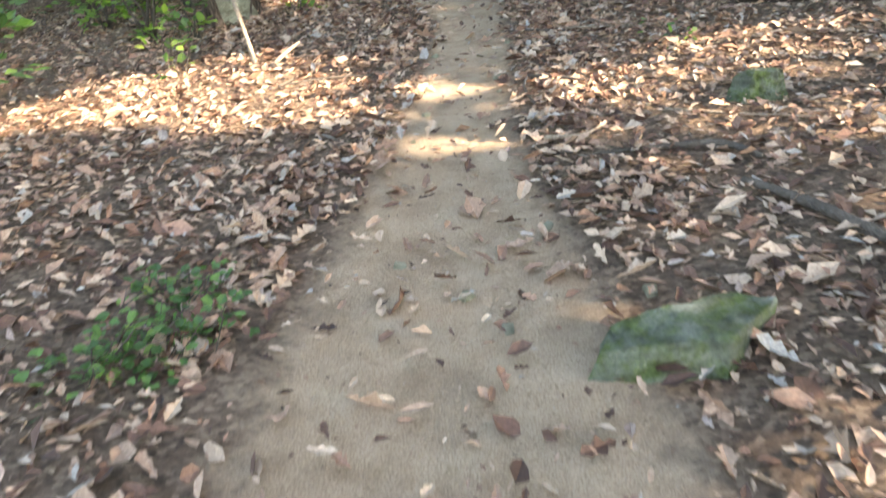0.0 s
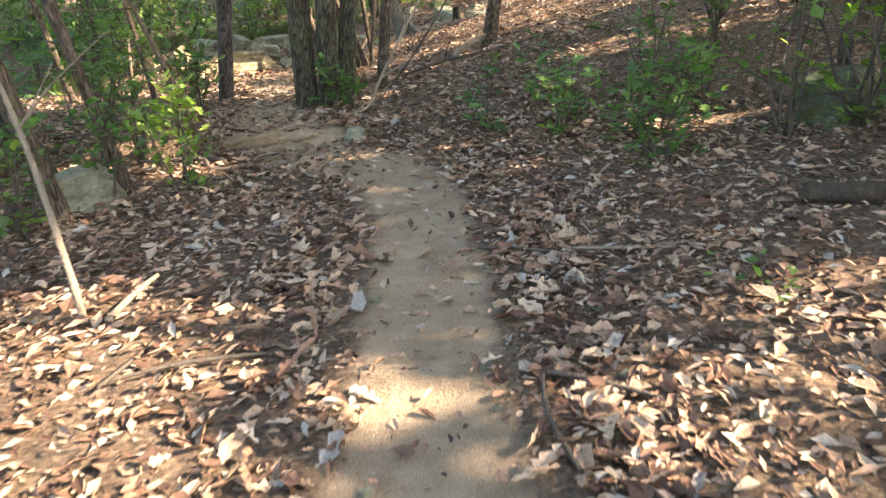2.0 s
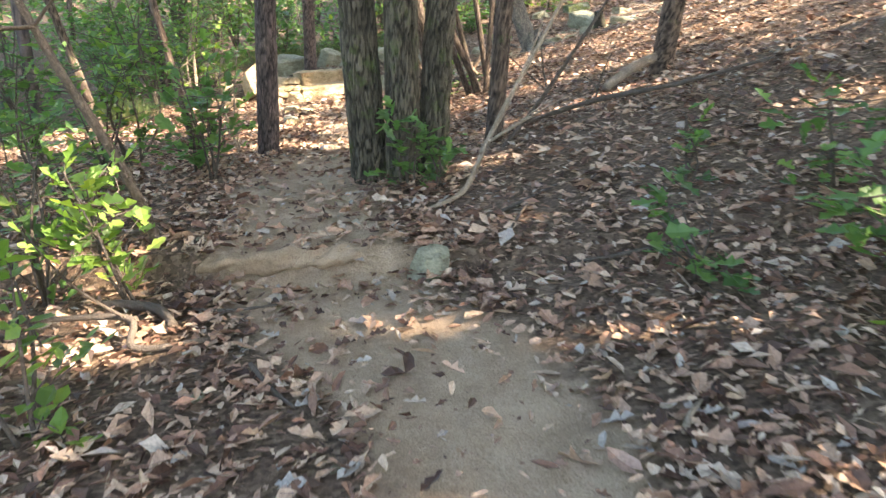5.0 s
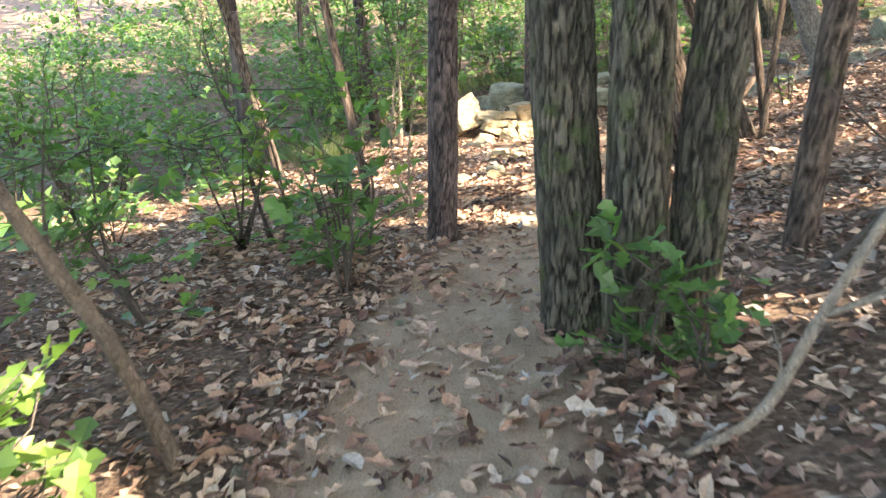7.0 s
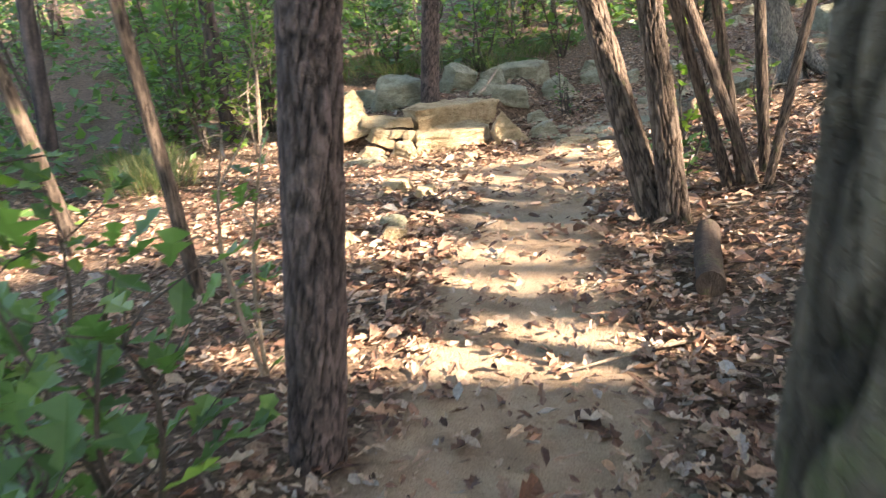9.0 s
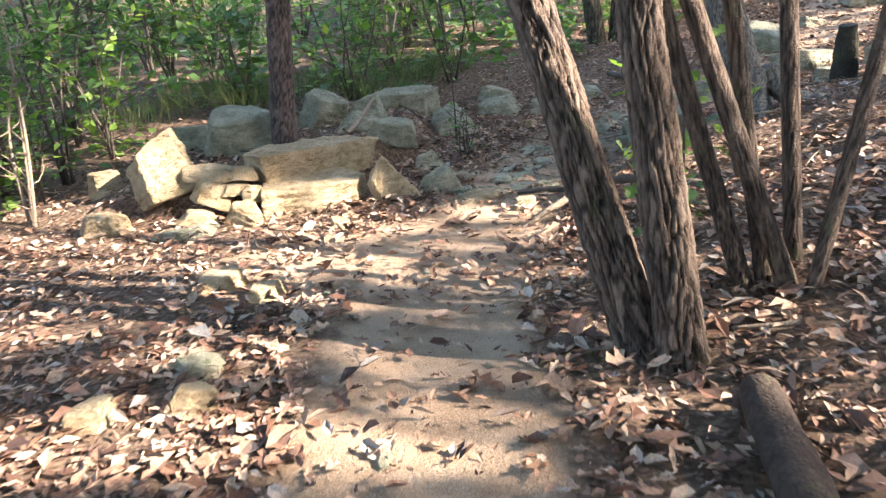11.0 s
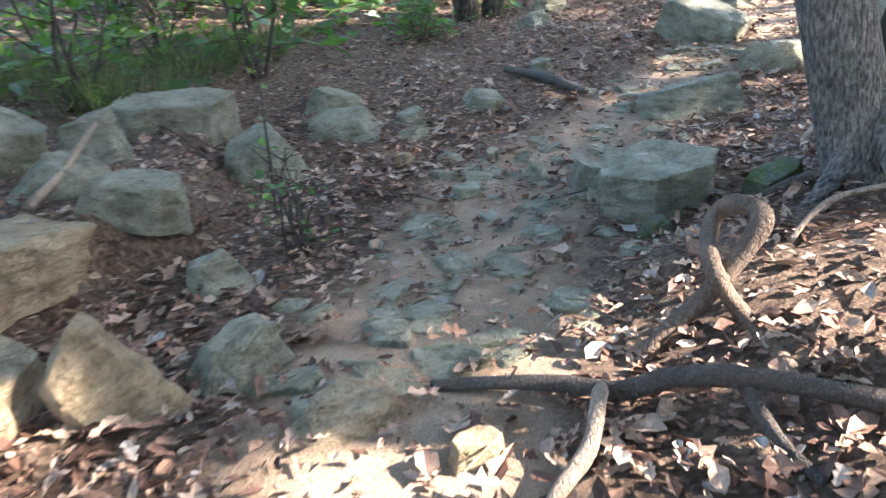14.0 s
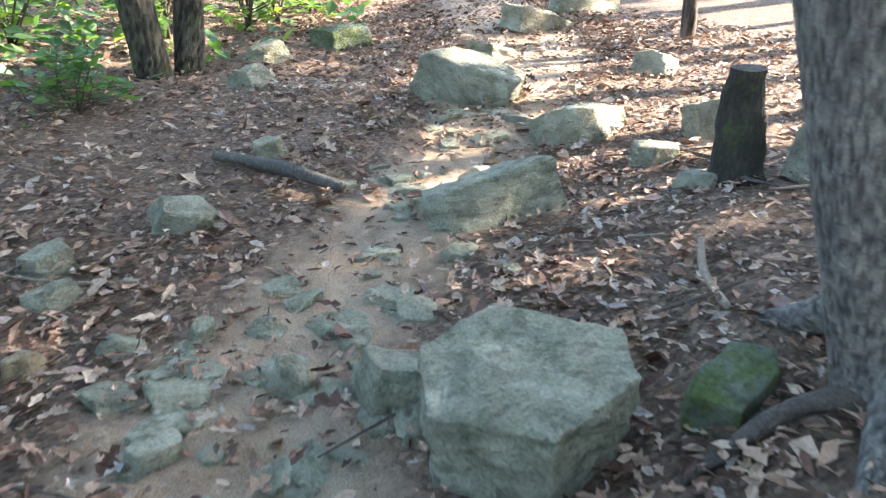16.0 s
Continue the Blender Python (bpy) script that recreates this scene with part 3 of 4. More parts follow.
grey_tree = tree("oak_tree", "stout grey-barked tree with flared roots beside the rocky trail", [(at(1.72, 21.62), (1.43, 21.75, 1.5), 0.17)], M_GREY, "flakes", 11, 2.4, 0.008, 128, 0.55, 8, step=0.02)
for k, (dx, dy, r) in enumerate([(0.62, -0.42, 0.085), (0.66, 0.12, 0.08), (-0.12, -0.55, 0.07), (-0.42, -0.12, 0.06), (0.25, 0.6, 0.07)]):
    pts = [np.array((dx * u, dy * u, land_at(1.72 + dx * u, 21.62 + dy * u) - land_at(1.72, 21.62) + h)) for u, h in ((0.12, 0.42), (0.3, 0.2), (0.6, 0.05), (1.0, -0.03))]
    part("root", wood_mesh("root", [tube(pts, [r, r, r * 0.75, r * 0.3], 30, 0.018, "flakes", 0.008, seed=k)], M_GREY), grey_tree)
tree("oak_tree", "mossy dark tree at the edge of the brush", [(at(1.35, 27.5), (1.15, 27.5, 2.3), 0.15), (at(1.68, 27.6), (1.8, 27.6, 2.3), 0.13)], M_MOSSY, "furrows", 9, 2.2, 0.016, 40, 0.5, 9)
tree("oak_tree", "mossy leaning tree in the undergrowth", [(at(-3.1, 10.6), (-3.9, 10.9, 2.0), 0.11)], M_MOSSY, "furrows", 9, 2.0, 0.012, 40, 0.3, 10)
tree("oak_tree", "dark slender tree in the undergrowth", [(at(-1.98, 9.45), (-2.25, 9.4, 1.6), 0.055)], M_OAK, "furrows", 8, 1.8, 0.010, 36, 0.3, 11)
tree("oak_tree", "dark leaning trunk beside a mossy boulder", [(at(-2.36, 8.8), (-2.6, 8.8, 1.45), 0.085)], M_OAK, "furrows", 8, 1.8, 0.012, 56, 0.3, 14, step=0.025)
tree("small_tree", "slim grey leaning trunk in the undergrowth", [(at(-5.06, 17.5), (-5.3, 17.5, 1.5), 0.065)], M_OAK, "furrows", 7, 1.6, 0.006, 28, 0.2, 12)
tree("small_tree", "slim dark trunk behind saplings", [(at(-3.3, 16.4), (-3.55, 16.6, 1.9), 0.05)], M_OAK, "furrows", 6, 1.4, 0.006, 28, 0.2, 13)


def woodland():
    """The wood all round, beyond the trail, with unseen trees added to cast shade."""
    rng = np.random.RandomState(77)
    made = []
    tries = 0
    # unseen trees added on the sun line of ground meant to lie shaded
    shade = [(9.6, 22.4), (12.6, 22.2), (8.6, 19.2), (11.5, 18.2), (14.5, 17.6), (10.4, 21.4), (7.4, 21.6), (13.2, 20.4), (13.8, 21.8), (16.0, 19.8), (16.5, 21.0), (15.0, 18.9), (17.0, 22.1), (18.0, 20.4), (14.2, 18.2), (12.3, 18.9), (15.9, 17.0), (7.6, 8.2), (10.2, 10.4), (7.2, 13.0), (12.5, 7.5)]
    while len(made) < 98 and tries < 6000:
        tries += 1
        x, y = rng.uniform(-20, 26), rng.uniform(-9, 46)
        # the later trees go on the sunward flank, added for their shade
        if len(made) > 55:
            x, y = rng.uniform(5, 21), rng.uniform(-8, 28)
        dense = bool(shade)
        if shade:
            x, y = shade.pop()
        if -5.5 < x < 5.2 and y < 27.5 or abs(trail_offset(x, y)) < 2.0 or not dense and any((x - a) ** 2 + (y - b) ** 2 < 4.5 for a, b in made):
            continue
        made.append((x, y))
        r = rng.uniform(0.06, 0.15)
        b = at(x, y)
        hi = (x + rng.normal(0, 0.15), y + rng.normal(0, 0.15), b[2] + 2)
        # leaf count and size raised to block more sun and sky
        tree("forest_shade_tree", "dark-trunked broadleaf tree filling out the wood, many unseen and added for shade", [(b, hi, r)], M_PINE if rng.rand() < 0.5 else M_OAK, "furrows", rng.uniform(8, 12) + b[2], rng.uniform(2.0, 3.0),
             0.012, 16, 0.3, 100 + len(made), crown_low=b[2] + 4.0, leaves=2700 if dense else 900 if x > 3 and y < 32 else 560, step=0.1, leaf=1.12 if x > 0 else 1.4)


woodland()


# ---- rocks ----
def weather(bm, s, seed, lim, rough=0.022, strata=0.02, worn=0.012):
    """Breaks the faces of a stone into fine facets with ledges, chips and a worn rim."""
    bmesh.ops.bevel(bm, geom=list(bm.edges), offset=s * worn, segments=1 if worn < 0.02 else 2, profile=0.5, affect="EDGES")
    bmesh.ops.triangulate(bm, faces=bm.faces)
    for _ in range(5):
        long = [e for e in bm.edges if e.calc_length() > lim]
        if long:
            bmesh.ops.subdivide_edges(bm, edges=long, cuts=1, use_grid_fill=False)
            bmesh.ops.triangulate(bm, faces=bm.faces)
    bm.normal_update()
    o = Vector((seed * 3.7, seed * 1.3, 0))
    for v in bm.verts:
        p = v.co / s
        d = noise.fractal(p * 3.2 + o, 0.8, 2.1, 6) * rough
        tilt = p.z + 0.12 * p.x + 0.05 * noise.noise(p * 2.5 + o)
        flank = 1 - abs(v.normal.z)
        ledge = (round(noise.noise(Vector((p.x * 1.2, p.y * 1.2, tilt * 11)) + o) * 3) / 3) * strata * (0.35 + flank)
        spall = round(noise.noise(p * 3.4 - o) * 2.4) / 2.4 * 0.018
        v.co += v.normal * ((d + ledge + spall) * s)


def finish_rock(bm):
    me = bpy.data.meshes.new("rock")
    bm.to_mesh(me)
    bm.free()
    me.polygons.foreach_set("use_smooth", [True] * len(me.polygons))
    me.set_sharp_from_angle(angle=radians(18))
    return me


def rock_mesh(size, seed, blocky=0.5, rough=0.022, fine=12):
    """A split slab of bedded stone: a many-cornered plan, flat bed faces and a few broken corners."""
    rng = np.random.RandomState(seed)
    bm = bmesh.new()
    n = rng.randint(5, 8)
    turn = rng.rand() * 6.28
    ang = [turn + (k + rng.uniform(-0.28, 0.28)) * 2 * math.pi / n for k in range(n)]
    power = 0.62 if blocky > 0.65 else 0.85
    ring = [np.array([math.copysign(abs(math.cos(q)) ** power, math.cos(q)), math.copysign(abs(math.sin(q)) ** power, math.sin(q))]) * rng.uniform(0.86, 1.0) for q in ang]
    lean = rng.uniform(-0.16, 0.16, 2)
    slope = rng.uniform(-0.2, 0.2, 2)
    inset = rng.uniform(0.5, 0.8) if blocky < 0.65 else rng.uniform(0.8, 0.98)
    top = [bm.verts.new((*(p * inset * rng.uniform(0.93, 1.04) + lean), 1 + float(p @ slope))) for p in ring]
    low = [bm.verts.new((*(p * rng.uniform(0.94, 1.04)), -1)) for p in ring]
    bm.faces.new(top)
    bm.faces.new(low[::-1])
    for k in range(n):
        j = (k + 1) % n
        bm.faces.new((top[k], low[k], low[j], top[j]))
    bmesh.ops.triangulate(bm, faces=[f for f in bm.faces])
    for c in range(int(11 - 6 * min(blocky, 1.3))):
        nrm = rng.normal(size=3) * [1, 1, 0.8]
        nrm[2] = abs(nrm[2])
        nrm /= np.linalg.norm(nrm)
        co = nrm * (float(np.abs(nrm).sum()) * rng.uniform(0.5, 0.78))
        cut = bmesh.ops.bisect_plane(bm, geom=list(bm.verts) + list(bm.edges) + list(bm.faces), plane_co=co, plane_no=nrm, clear_outer=True)
        rim = [e for e in cut["geom_cut"] if isinstance(e, bmesh.types.BMEdge)]
        if len(rim) > 2:
            bmesh.ops.contextual_create(bm, geom=rim)
    bmesh.ops.remove_doubles(bm, verts=bm.verts, dist=0.03)
    co = np.array([v.co[:] for v in bm.verts])
    lo, hi = co.min(0), co.max(0)
    for v in bm.verts:
        v.co = Vector([((v.co[k] - lo[k]) / (hi[k] - lo[k]) - 0.5) * size[k] for k in range(3)])
    bmesh.ops.triangulate(bm, faces=bm.faces)
    bmesh.ops.dissolve_limit(bm, angle_limit=radians(4), verts=bm.verts, edges=bm.edges)
    weather(bm, max(size), seed, max(max(size) / (fine * 0.8 if max(size) < 0.55 else fine * 1.35), 0.025), rough, worn=0.012 if blocky > 0.65 else 0.03)
    return finish_rock(bm)


def block(name, label, corners, foot, depth, mat, seed, group):
    """A split block: world corners of its top face in turn, spread of its foot about their middle, and its depth."""
    mid = sum((Vector(c) for c in corners), Vector()) / len(corners)
    bm = bmesh.new()
    top = [bm.verts.new(Vector(c) - mid) for c in corners]
    low = [bm.verts.new(Vector((v.co.x * foot, v.co.y * foot, v.co.z * 0.4 - depth))) for v in top]
    bm.faces.new(top)
    bm.faces.new(low[::-1])
    n = len(top)
    for k in range(n):
        j = (k + 1) % n
        bm.faces.new((top[k], low[k], low[j], top[j]))
    bmesh.ops.recalc_face_normals(bm, faces=bm.faces)
    s = max((v.co - w.co).length for v in top for w in top)
    weather(bm, s * 0.7, seed, max(s / 26, 0.02), 0.022, 0.028)
    me = finish_rock(bm)
    me.materials.append(mat)
    ob = new(name, me)
    ob.location = mid
    return tagged(ob, label, "rock", group)


def rock(x, y, size, turn=(0, 0, 0), label="weathered grey-green boulder half sunk in leaf litter", mat=None, seed=1, blocky=0.5, sink=0.4, z=None, name="boulder", group="rocks along the trail"):
    me = rock_mesh(size, seed, blocky)
    me.materials.append(mat or M_ROCK)
    ob = new(name, me)
    zz = (land_at(x, y) + size[2] * (0.5 - sink)) if z is None else z
    tip = np.random.RandomState(seed + 900).uniform(-13, 13, 2) if z is None else (0, 0)
    ob.matrix_world = pose(x, y, zz, turn[0] + tip[0], turn[1] + tip[1], turn[2])
    return tagged(ob, label, "rock", group)


TANLABEL = "tan sandstone block of a low dry-stone wall"
rock(0.74, 1.9, (0.78, 0.34, 0.2), (0, -5, 10), "rounded stone with thick green moss beside the trail", M_MOSSROCK, 8, 0.7, 0.38)
rock(2.02, 4.3, (0.34, 0.3, 0.26), (0, 0, 20), "mossy grey boulder among leaves", M_MOSSROCK, 4, 0.4, 0.3)
rock(4.35, 8.7, (0.9, 0.7, 0.6), (0, 0, 30), "dark mossy boulder under shrubs", M_MOSSROCK, 5, 0.4, 0.3)
rock(0.10, 10.92, (0.30, 0.24, 0.26), (0, 0, 10), "grey stone at the end of the earth step", M_ROCK, 6, 0.5, 0.3)
rock(-2.25, 9.15, (0.75, 0.55, 0.55), (0, 0, 40), "grey boulder in shade among leaves", M_ROCK, 7, 0.4, 0.3)
# the dry-stone wall
rock(-3.72, 21.08, (0.6, 0.5, 0.6), (0, -8, 10), "large weathered tan boulder at the end of a stone wall", M_TAN, 11, 0.6, 0.2, group="stones of the dry wall")
block("wall_stone", "long tan sandstone block lying on a low dry-stone wall", [(-2.76, 20.96, 0.53), (-2.30, 21.48, 0.50), (-1.86, 22.20, 0.41), (-2.2, 22.42, 0.44), (-2.7, 21.85, 0.5), (-3.0, 21.2, 0.52)], 0.88, 0.33, M_TAN, 13, "stones of the dry wall")
block("wall_stone", "broad sunlit tan sandstone block at the foot of a wall", [(-2.72, 20.71, 0.25), (-2.32, 20.84, 0.25), (-1.96, 21.06, 0.24), (-1.9, 21.3, 0.25), (-2.2, 21.6, 0.27), (-2.78, 21.05, 0.27)], 1.0, 0.34, M_TAN, 12, "stones of the dry wall")
rock(-1.68, 21.14, (0.34, 0.2, 0.5), (-14, -30, 22), "tilted tan slab leaning on the wall", M_TAN, 14, 0.8, z=0.16, group="stones of the dry wall")
rock(-2.86, 20.66, (0.36, 0.26, 0.3), (0, 10, 5), TANLABEL, M_TAN, 15, 0.2, 0.3, group="stones of the dry wall")
rock(-3.26, 20.74, (0.46, 0.28, 0.17), (0, 6, 0), TANLABEL, M_TAN, 16, 0.6, 0.2, group="stones of the dry wall")
rock(-3.16, 20.92, (0.42, 0.24, 0.22), (0, 22, 8), TANLABEL, M_TAN, 17, 0.5, z=0.24, group="stones of the dry wall")
rock(-3.22, 21.02, (0.5, 0.3, 0.12), (0, 3, 0), TANLABEL, M_TAN, 18, 0.7, z=0.41, group="stones of the dry wall")
rock(-2.98, 20.94, (0.3, 0.22, 0.1), (0, 0, 20), TANLABEL, M_TAN, 19, 0.5, z=0.27, group="stones of the dry wall")
rock(-2.83, 20.86, (0.2, 0.2, 0.15), (0, 0, 0), TANLABEL, M_TAN, 20, 0.4, z=0.24, group="stones of the dry wall")
rock(-2.92, 21.0, (0.28, 0.22, 0.12), (0, 8, 10), TANLABEL, M_TAN, 21, 0.5, z=0.4, group="stones of the dry wall")
rock(-3.35, 20.5, (0.6, 0.36, 0.12), (0, 0, 15), "flat greenish slab lying before the wall", M_ROCK, 22, 0.7, 0.3)
rock(-4.1, 20.7, (0.5, 0.4, 0.26), (0, 0, 15), "tan stone lying in leaves", M_TAN, 23, 0.5, 0.3)
rock(-4.35, 21.4, (0.4, 0.3, 0.3), (0, 0, 45), "tan stone lying in leaves", M_TAN, 24, 0.5, 0.3)
rock(-2.32, 17.98, (0.3, 0.22, 0.16), (0, 0, 10), "greenish stone lying in sunny leaves", M_ROCK, 25)
rock(-2.25, 17.66, (0.34, 0.24, 0.18), (0, 8, 30), "tan stone lying in sunny leaves", M_TAN, 26)
rock(-2.62, 19.15, (0.42, 0.3, 0.18), (0, 5, 0), "tan stone lying in sunny leaves", M_TAN, 27)
rock(-2.25, 18.95, (0.3, 0.22, 0.16), (0, -8, 40), "tan stone lying in sunny leaves", M_TAN, 28)
rock(-2.7, 17.6, (0.3, 0.26, 0.16), (0, 5, 70), "tan stone lying in sunny leaves", M_TAN, 29)
# stones on the terrace and slope
rock(-3.3, 22.3, (0.95, 0.8, 0.66), (0, 0, 15), "large smooth green-grey boulder on the terrace", M_ROCK, 31, 0.3, 0.32)
rock(-4.0, 22.75, (0.6, 0.5, 0.36), (0, 0, -15), "green-grey boulder on the terrace", M_ROCK, 32, 0.4, 0.3)
rock(-2.62, 23.3, (0.62, 0.5, 0.55), (0, 18, 10), "pale-topped boulder with a dark hollow under it", M_ROCK, 33, 0.6, 0.3)
rock(-2.1, 23.5, (0.52, 0.4, 0.42), (0, -14, -10), "tilted brown-grey boulder on the terrace", M_ROCK, 34, 0.6, 0.3)
rock(-2.1, 22.85, (0.6, 0.5, 0.3), (0, 8, 20), seed=35, sink=0.42)
rock(-1.75, 22.55, (0.58, 0.4, 0.26), (0, 12, 5), seed=36, sink=0.42)
rock(-1.34, 22.05, (0.36, 0.3, 0.26), (0, 0, 10), "blocky pale green-grey stone among leaves", seed=37, blocky=0.6, sink=0.3)
rock(-1.25, 21.3, (0.48, 0.4, 0.28), (0, 5, 25), "brown weathered stone among leaves", seed=38, blocky=0.5, sink=0.35)
rock(-1.75, 24.2, (1.0, 0.5, 0.36), (0, 0, 5), "long slab of pale grey rock", seed=39, blocky=0.7)
rock(-1.15, 23.75, (0.62, 0.5, 0.4), (0, -6, 15), "overhanging grey-tan boulder on the slope", seed=40, blocky=0.6, sink=0.3)
rock(-0.55, 24.3, (0.75, 0.46, 0.26), (0, 0, -8), "flat greenish slab lying on leaves", seed=41, blocky=0.6)
rock(-0.5, 24.8, (0.6, 0.4, 0.26), (0, 0, 12), "flat greenish slab lying on leaves", seed=42, blocky=0.6)
rock(0.04, 24.42, (0.26, 0.24, 0.2), (0, 0, 12), seed=43)
rock(0.70, 24.6, (0.42, 0.34, 0.2), (8, 0, -20), "pale greenish flat stone among leaves", seed=44, blocky=0.6)
rock(-0.9, 20.95, (0.5, 0.34, 0.10), (0, 0, 10), "flat tan stone set in the trail", M_TAN, 45, 0.6, 0.35)
rock(-0.5, 20.6, (0.2, 0.16, 0.14), (0, 10, 10), "small bright stone on the trail", M_TAN, 46, 0.6, 0.2)
rock(-2.0, 20.4, (0.18, 0.16, 0.1), (0, 0, 30), "small tan stone on the trail", M_TAN, 47, 0.5, 0.2)
# rocks of the climb
BOULD = "squared greenish boulder with a layered flat top"
block("large_boulder", BOULD, [(0.70, 22.38, 0.34), (0.86, 22.03, 0.40), (1.2, 22.06, 0.45), (1.38, 22.28, 0.47), (1.2, 22.72, 0.44), (0.9, 22.72, 0.38)], 0.86, 0.42, M_ROCK, 51, "rocks along the trail")
rock(3.8, 22.85, (0.95, 0.6, 0.5), (0, 6, 20), "dark weathered boulder upslope of the grey tree", seed=75, blocky=0.7, sink=0.2)
rock(0.86, 21.95, (0.26, 0.2, 0.12), (0, 4, 30), "low stone covered in bright green moss", M_MOSSROCK, 76, 0.4, 0.3)
rock(0.90, 22.82, (0.34, 0.3, 0.2), (0, 8, -30), "pinkish-grey flat-topped stone by a boulder", M_ROCK, 52, 0.9, z=0.2)
rock(0.62, 23.1, (0.2, 0.2, 0.2), (10, 0, 20), seed=53)
rock(2.2, 24.02, (0.86, 0.46, 0.34), (0, -8, -14), "long rounded greenish boulder in the trail", seed=54, blocky=0.75, sink=0.36, name="large_boulder")
rock(3.42, 25.75, (0.95, 0.5, 0.5), (18, 14, -40), "tilted greenish slab with yellow moss", seed=55, blocky=0.9, sink=0.28, name="large_boulder")
rock(3.55, 24.6, (0.9, 0.42, 0.34), (0, -3, 2), "long greenish stone step", seed=56, blocky=0.7, sink=0.4)
rock(3.5, 23.95, (0.42, 0.3, 0.22), (0, 0, -10), "pale flat stone in the trail", seed=57, blocky=0.6)
rock(4.2, 23.95, (0.5, 0.36, 0.4), (0, 0, -20), "grey stone behind the tree", seed=58, blocky=0.8)
rock(3.2, 23.35, (0.4, 0.3, 0.14), (0, 0, 10), "flat stone in the trail", seed=59, blocky=0.6)
rock(1.52, 21.98, (0.34, 0.22, 0.2), (0, -6, 5), "squared mossy tan stone at the tree's foot", M_MOSSROCK, 60, 0.8, 0.2)
rock(1.45, 25.3, (0.26, 0.2, 0.2), (0, 0, 0), seed=61)
rock(2.55, 27.9, (0.6, 0.4, 0.3), (0, 0, 10), "pale grey-green boulder by the brush", seed=62, blocky=0.6)
rock(2.0, 27.0, (0.5, 0.4, 0.26), (0, 0, 30), "pale grey-green boulder by the brush", seed=63, blocky=0.5)
rock(3.6, 28.4, (0.9, 0.6, 0.4), (0, 0, 20), "mossy green boulder further upslope", M_MOSSROCK, 64, 0.5)
rock(6.2, 28.0, (1.3, 0.6, 0.36), (0, 0, 10), "long grey ledge of rock upslope", seed=65, blocky=0.8)
rock(7.6, 28.6, (1.2, 0.6, 0.36), (0, 0, -10), "long grey ledge of rock upslope", seed=66, blocky=0.8)
rock(4.6, 27.0, (0.6, 0.4, 0.22), (0, 0, -10), "grey stone step further upslope", seed=67, blocky=0.7)
rock(5.4, 25.5, (0.6, 0.4, 0.26), (0, 0, 15), "grey stone step further upslope", seed=68, blocky=0.7)
rock(0.02, 24.15, (0.3, 0.22, 0.14), (0, 0, 0), seed=69, blocky=0.6)
rock(0.46, 23.62, (0.14, 0.12, 0.12), (0, 0, 40), "small pale grey stone on soil", seed=70)
rock(0.18, 23.68, (0.2, 0.16, 0.1), (0, 0, 10), "small pale grey stone on soil", seed=71)
rock(0.70, 23.58, (0.16, 0.14, 0.1), (0, 0, 70), "small pale grey stone on soil", seed=72)
rock(0.12, 22.98, (0.22, 0.16, 0.13), (0, 0, 20), "pale grey-green stone in the trail", seed=73)
rock(-0.16, 23.7, (0.18, 0.15, 0.12), (0, 0, 20), "tan-grey stone among leaves", M_TAN, 74)


def trail_stones():
    """Flat stones set in the rocky part of the trail and pebbles on the soil."""
    rng = np.random.RandomState(8)
    kinds = [rock_mesh((0.2, 0.15, 0.07), 200 + i, 0.7, fine=3) for i in range(6)]
    for me in kinds:
        me.materials.append(M_ROCK)
    for i in range(150):
        y = rng.uniform(21.0, 25.6)
        x = float(lerp_table(y, TRAIL)) + rng.normal(0, 0.45)
        s = rng.uniform(0.3, 1.0) ** 1.5 * 1.7
        ob = new("flat_stone", kinds[i % 6])
        ob.matrix_world = pose(x, y, land_at(x, y) - 0.012 * s, rng.normal(0, 4), rng.normal(0, 4), rng.uniform(0, 360)) @ Matrix.Diagonal((s, s * rng.uniform(0.7, 1.2), s, 1))
        tagged(ob, "flat grey stone bedded in the trail soil", "stone", "flat stones in the trail")
    for i in range(60):
        y = rng.uniform(0.5, 20)
        x = float(lerp_table(y, TRAIL)) + rng.normal(0, 0.9)
        s = rng.uniform(0.12, 0.42)
        ob = new("pebble", kinds[i % 6])
        ob.matrix_world = pose(x, y, land_at(x, y) + 0.006, rng.normal(0, 12), rng.normal(0, 12), rng.uniform(0, 360)) @ Matrix.Diagonal((s, s, s * 1.4, 1))
        tagged(ob, "small grey pebble on the dirt trail", "stone", "pebbles on the trail")


trail_stones()


# ---- sticks, roots, logs ----
def stick(name, label, pts, radii, mat=None, segs=10, gnarl=0.12, category="branch", lift=True, seed=1, twigs=0):
    p = [np.array((x, y, (land_at(x, y) if lift else 0) + z)) for x, y, z in pts]
    rng = np.random.RandomState(seed)
    b0 = p[0].copy()
    bits = [tube([q - b0 for q in p], radii, segs, 0.03, seed=seed, gnarl=gnarl)]
    for _ in range(twigs):
        k = rng.randint(1, len(p))
        e = p[k] + rng.normal(0, 0.3, 3) + [0, 0, 0.2]
        bits.append(tube([p[k] - b0, (p[k] + e) / 2 + rng.normal(0, 0.03, 3) - b0, e - b0], [radii[k] * 0.55, radii[k] * 0.35, 0.002], 5, 0.04))
    ob = new(name, wood_mesh(name, bits, mat or M_TWIG))
    if category in ("log", "stump"):
        ob.data.set_sharp_from_angle(angle=radians(50))
    ob.location = b0
    return tagged(ob, label, category)


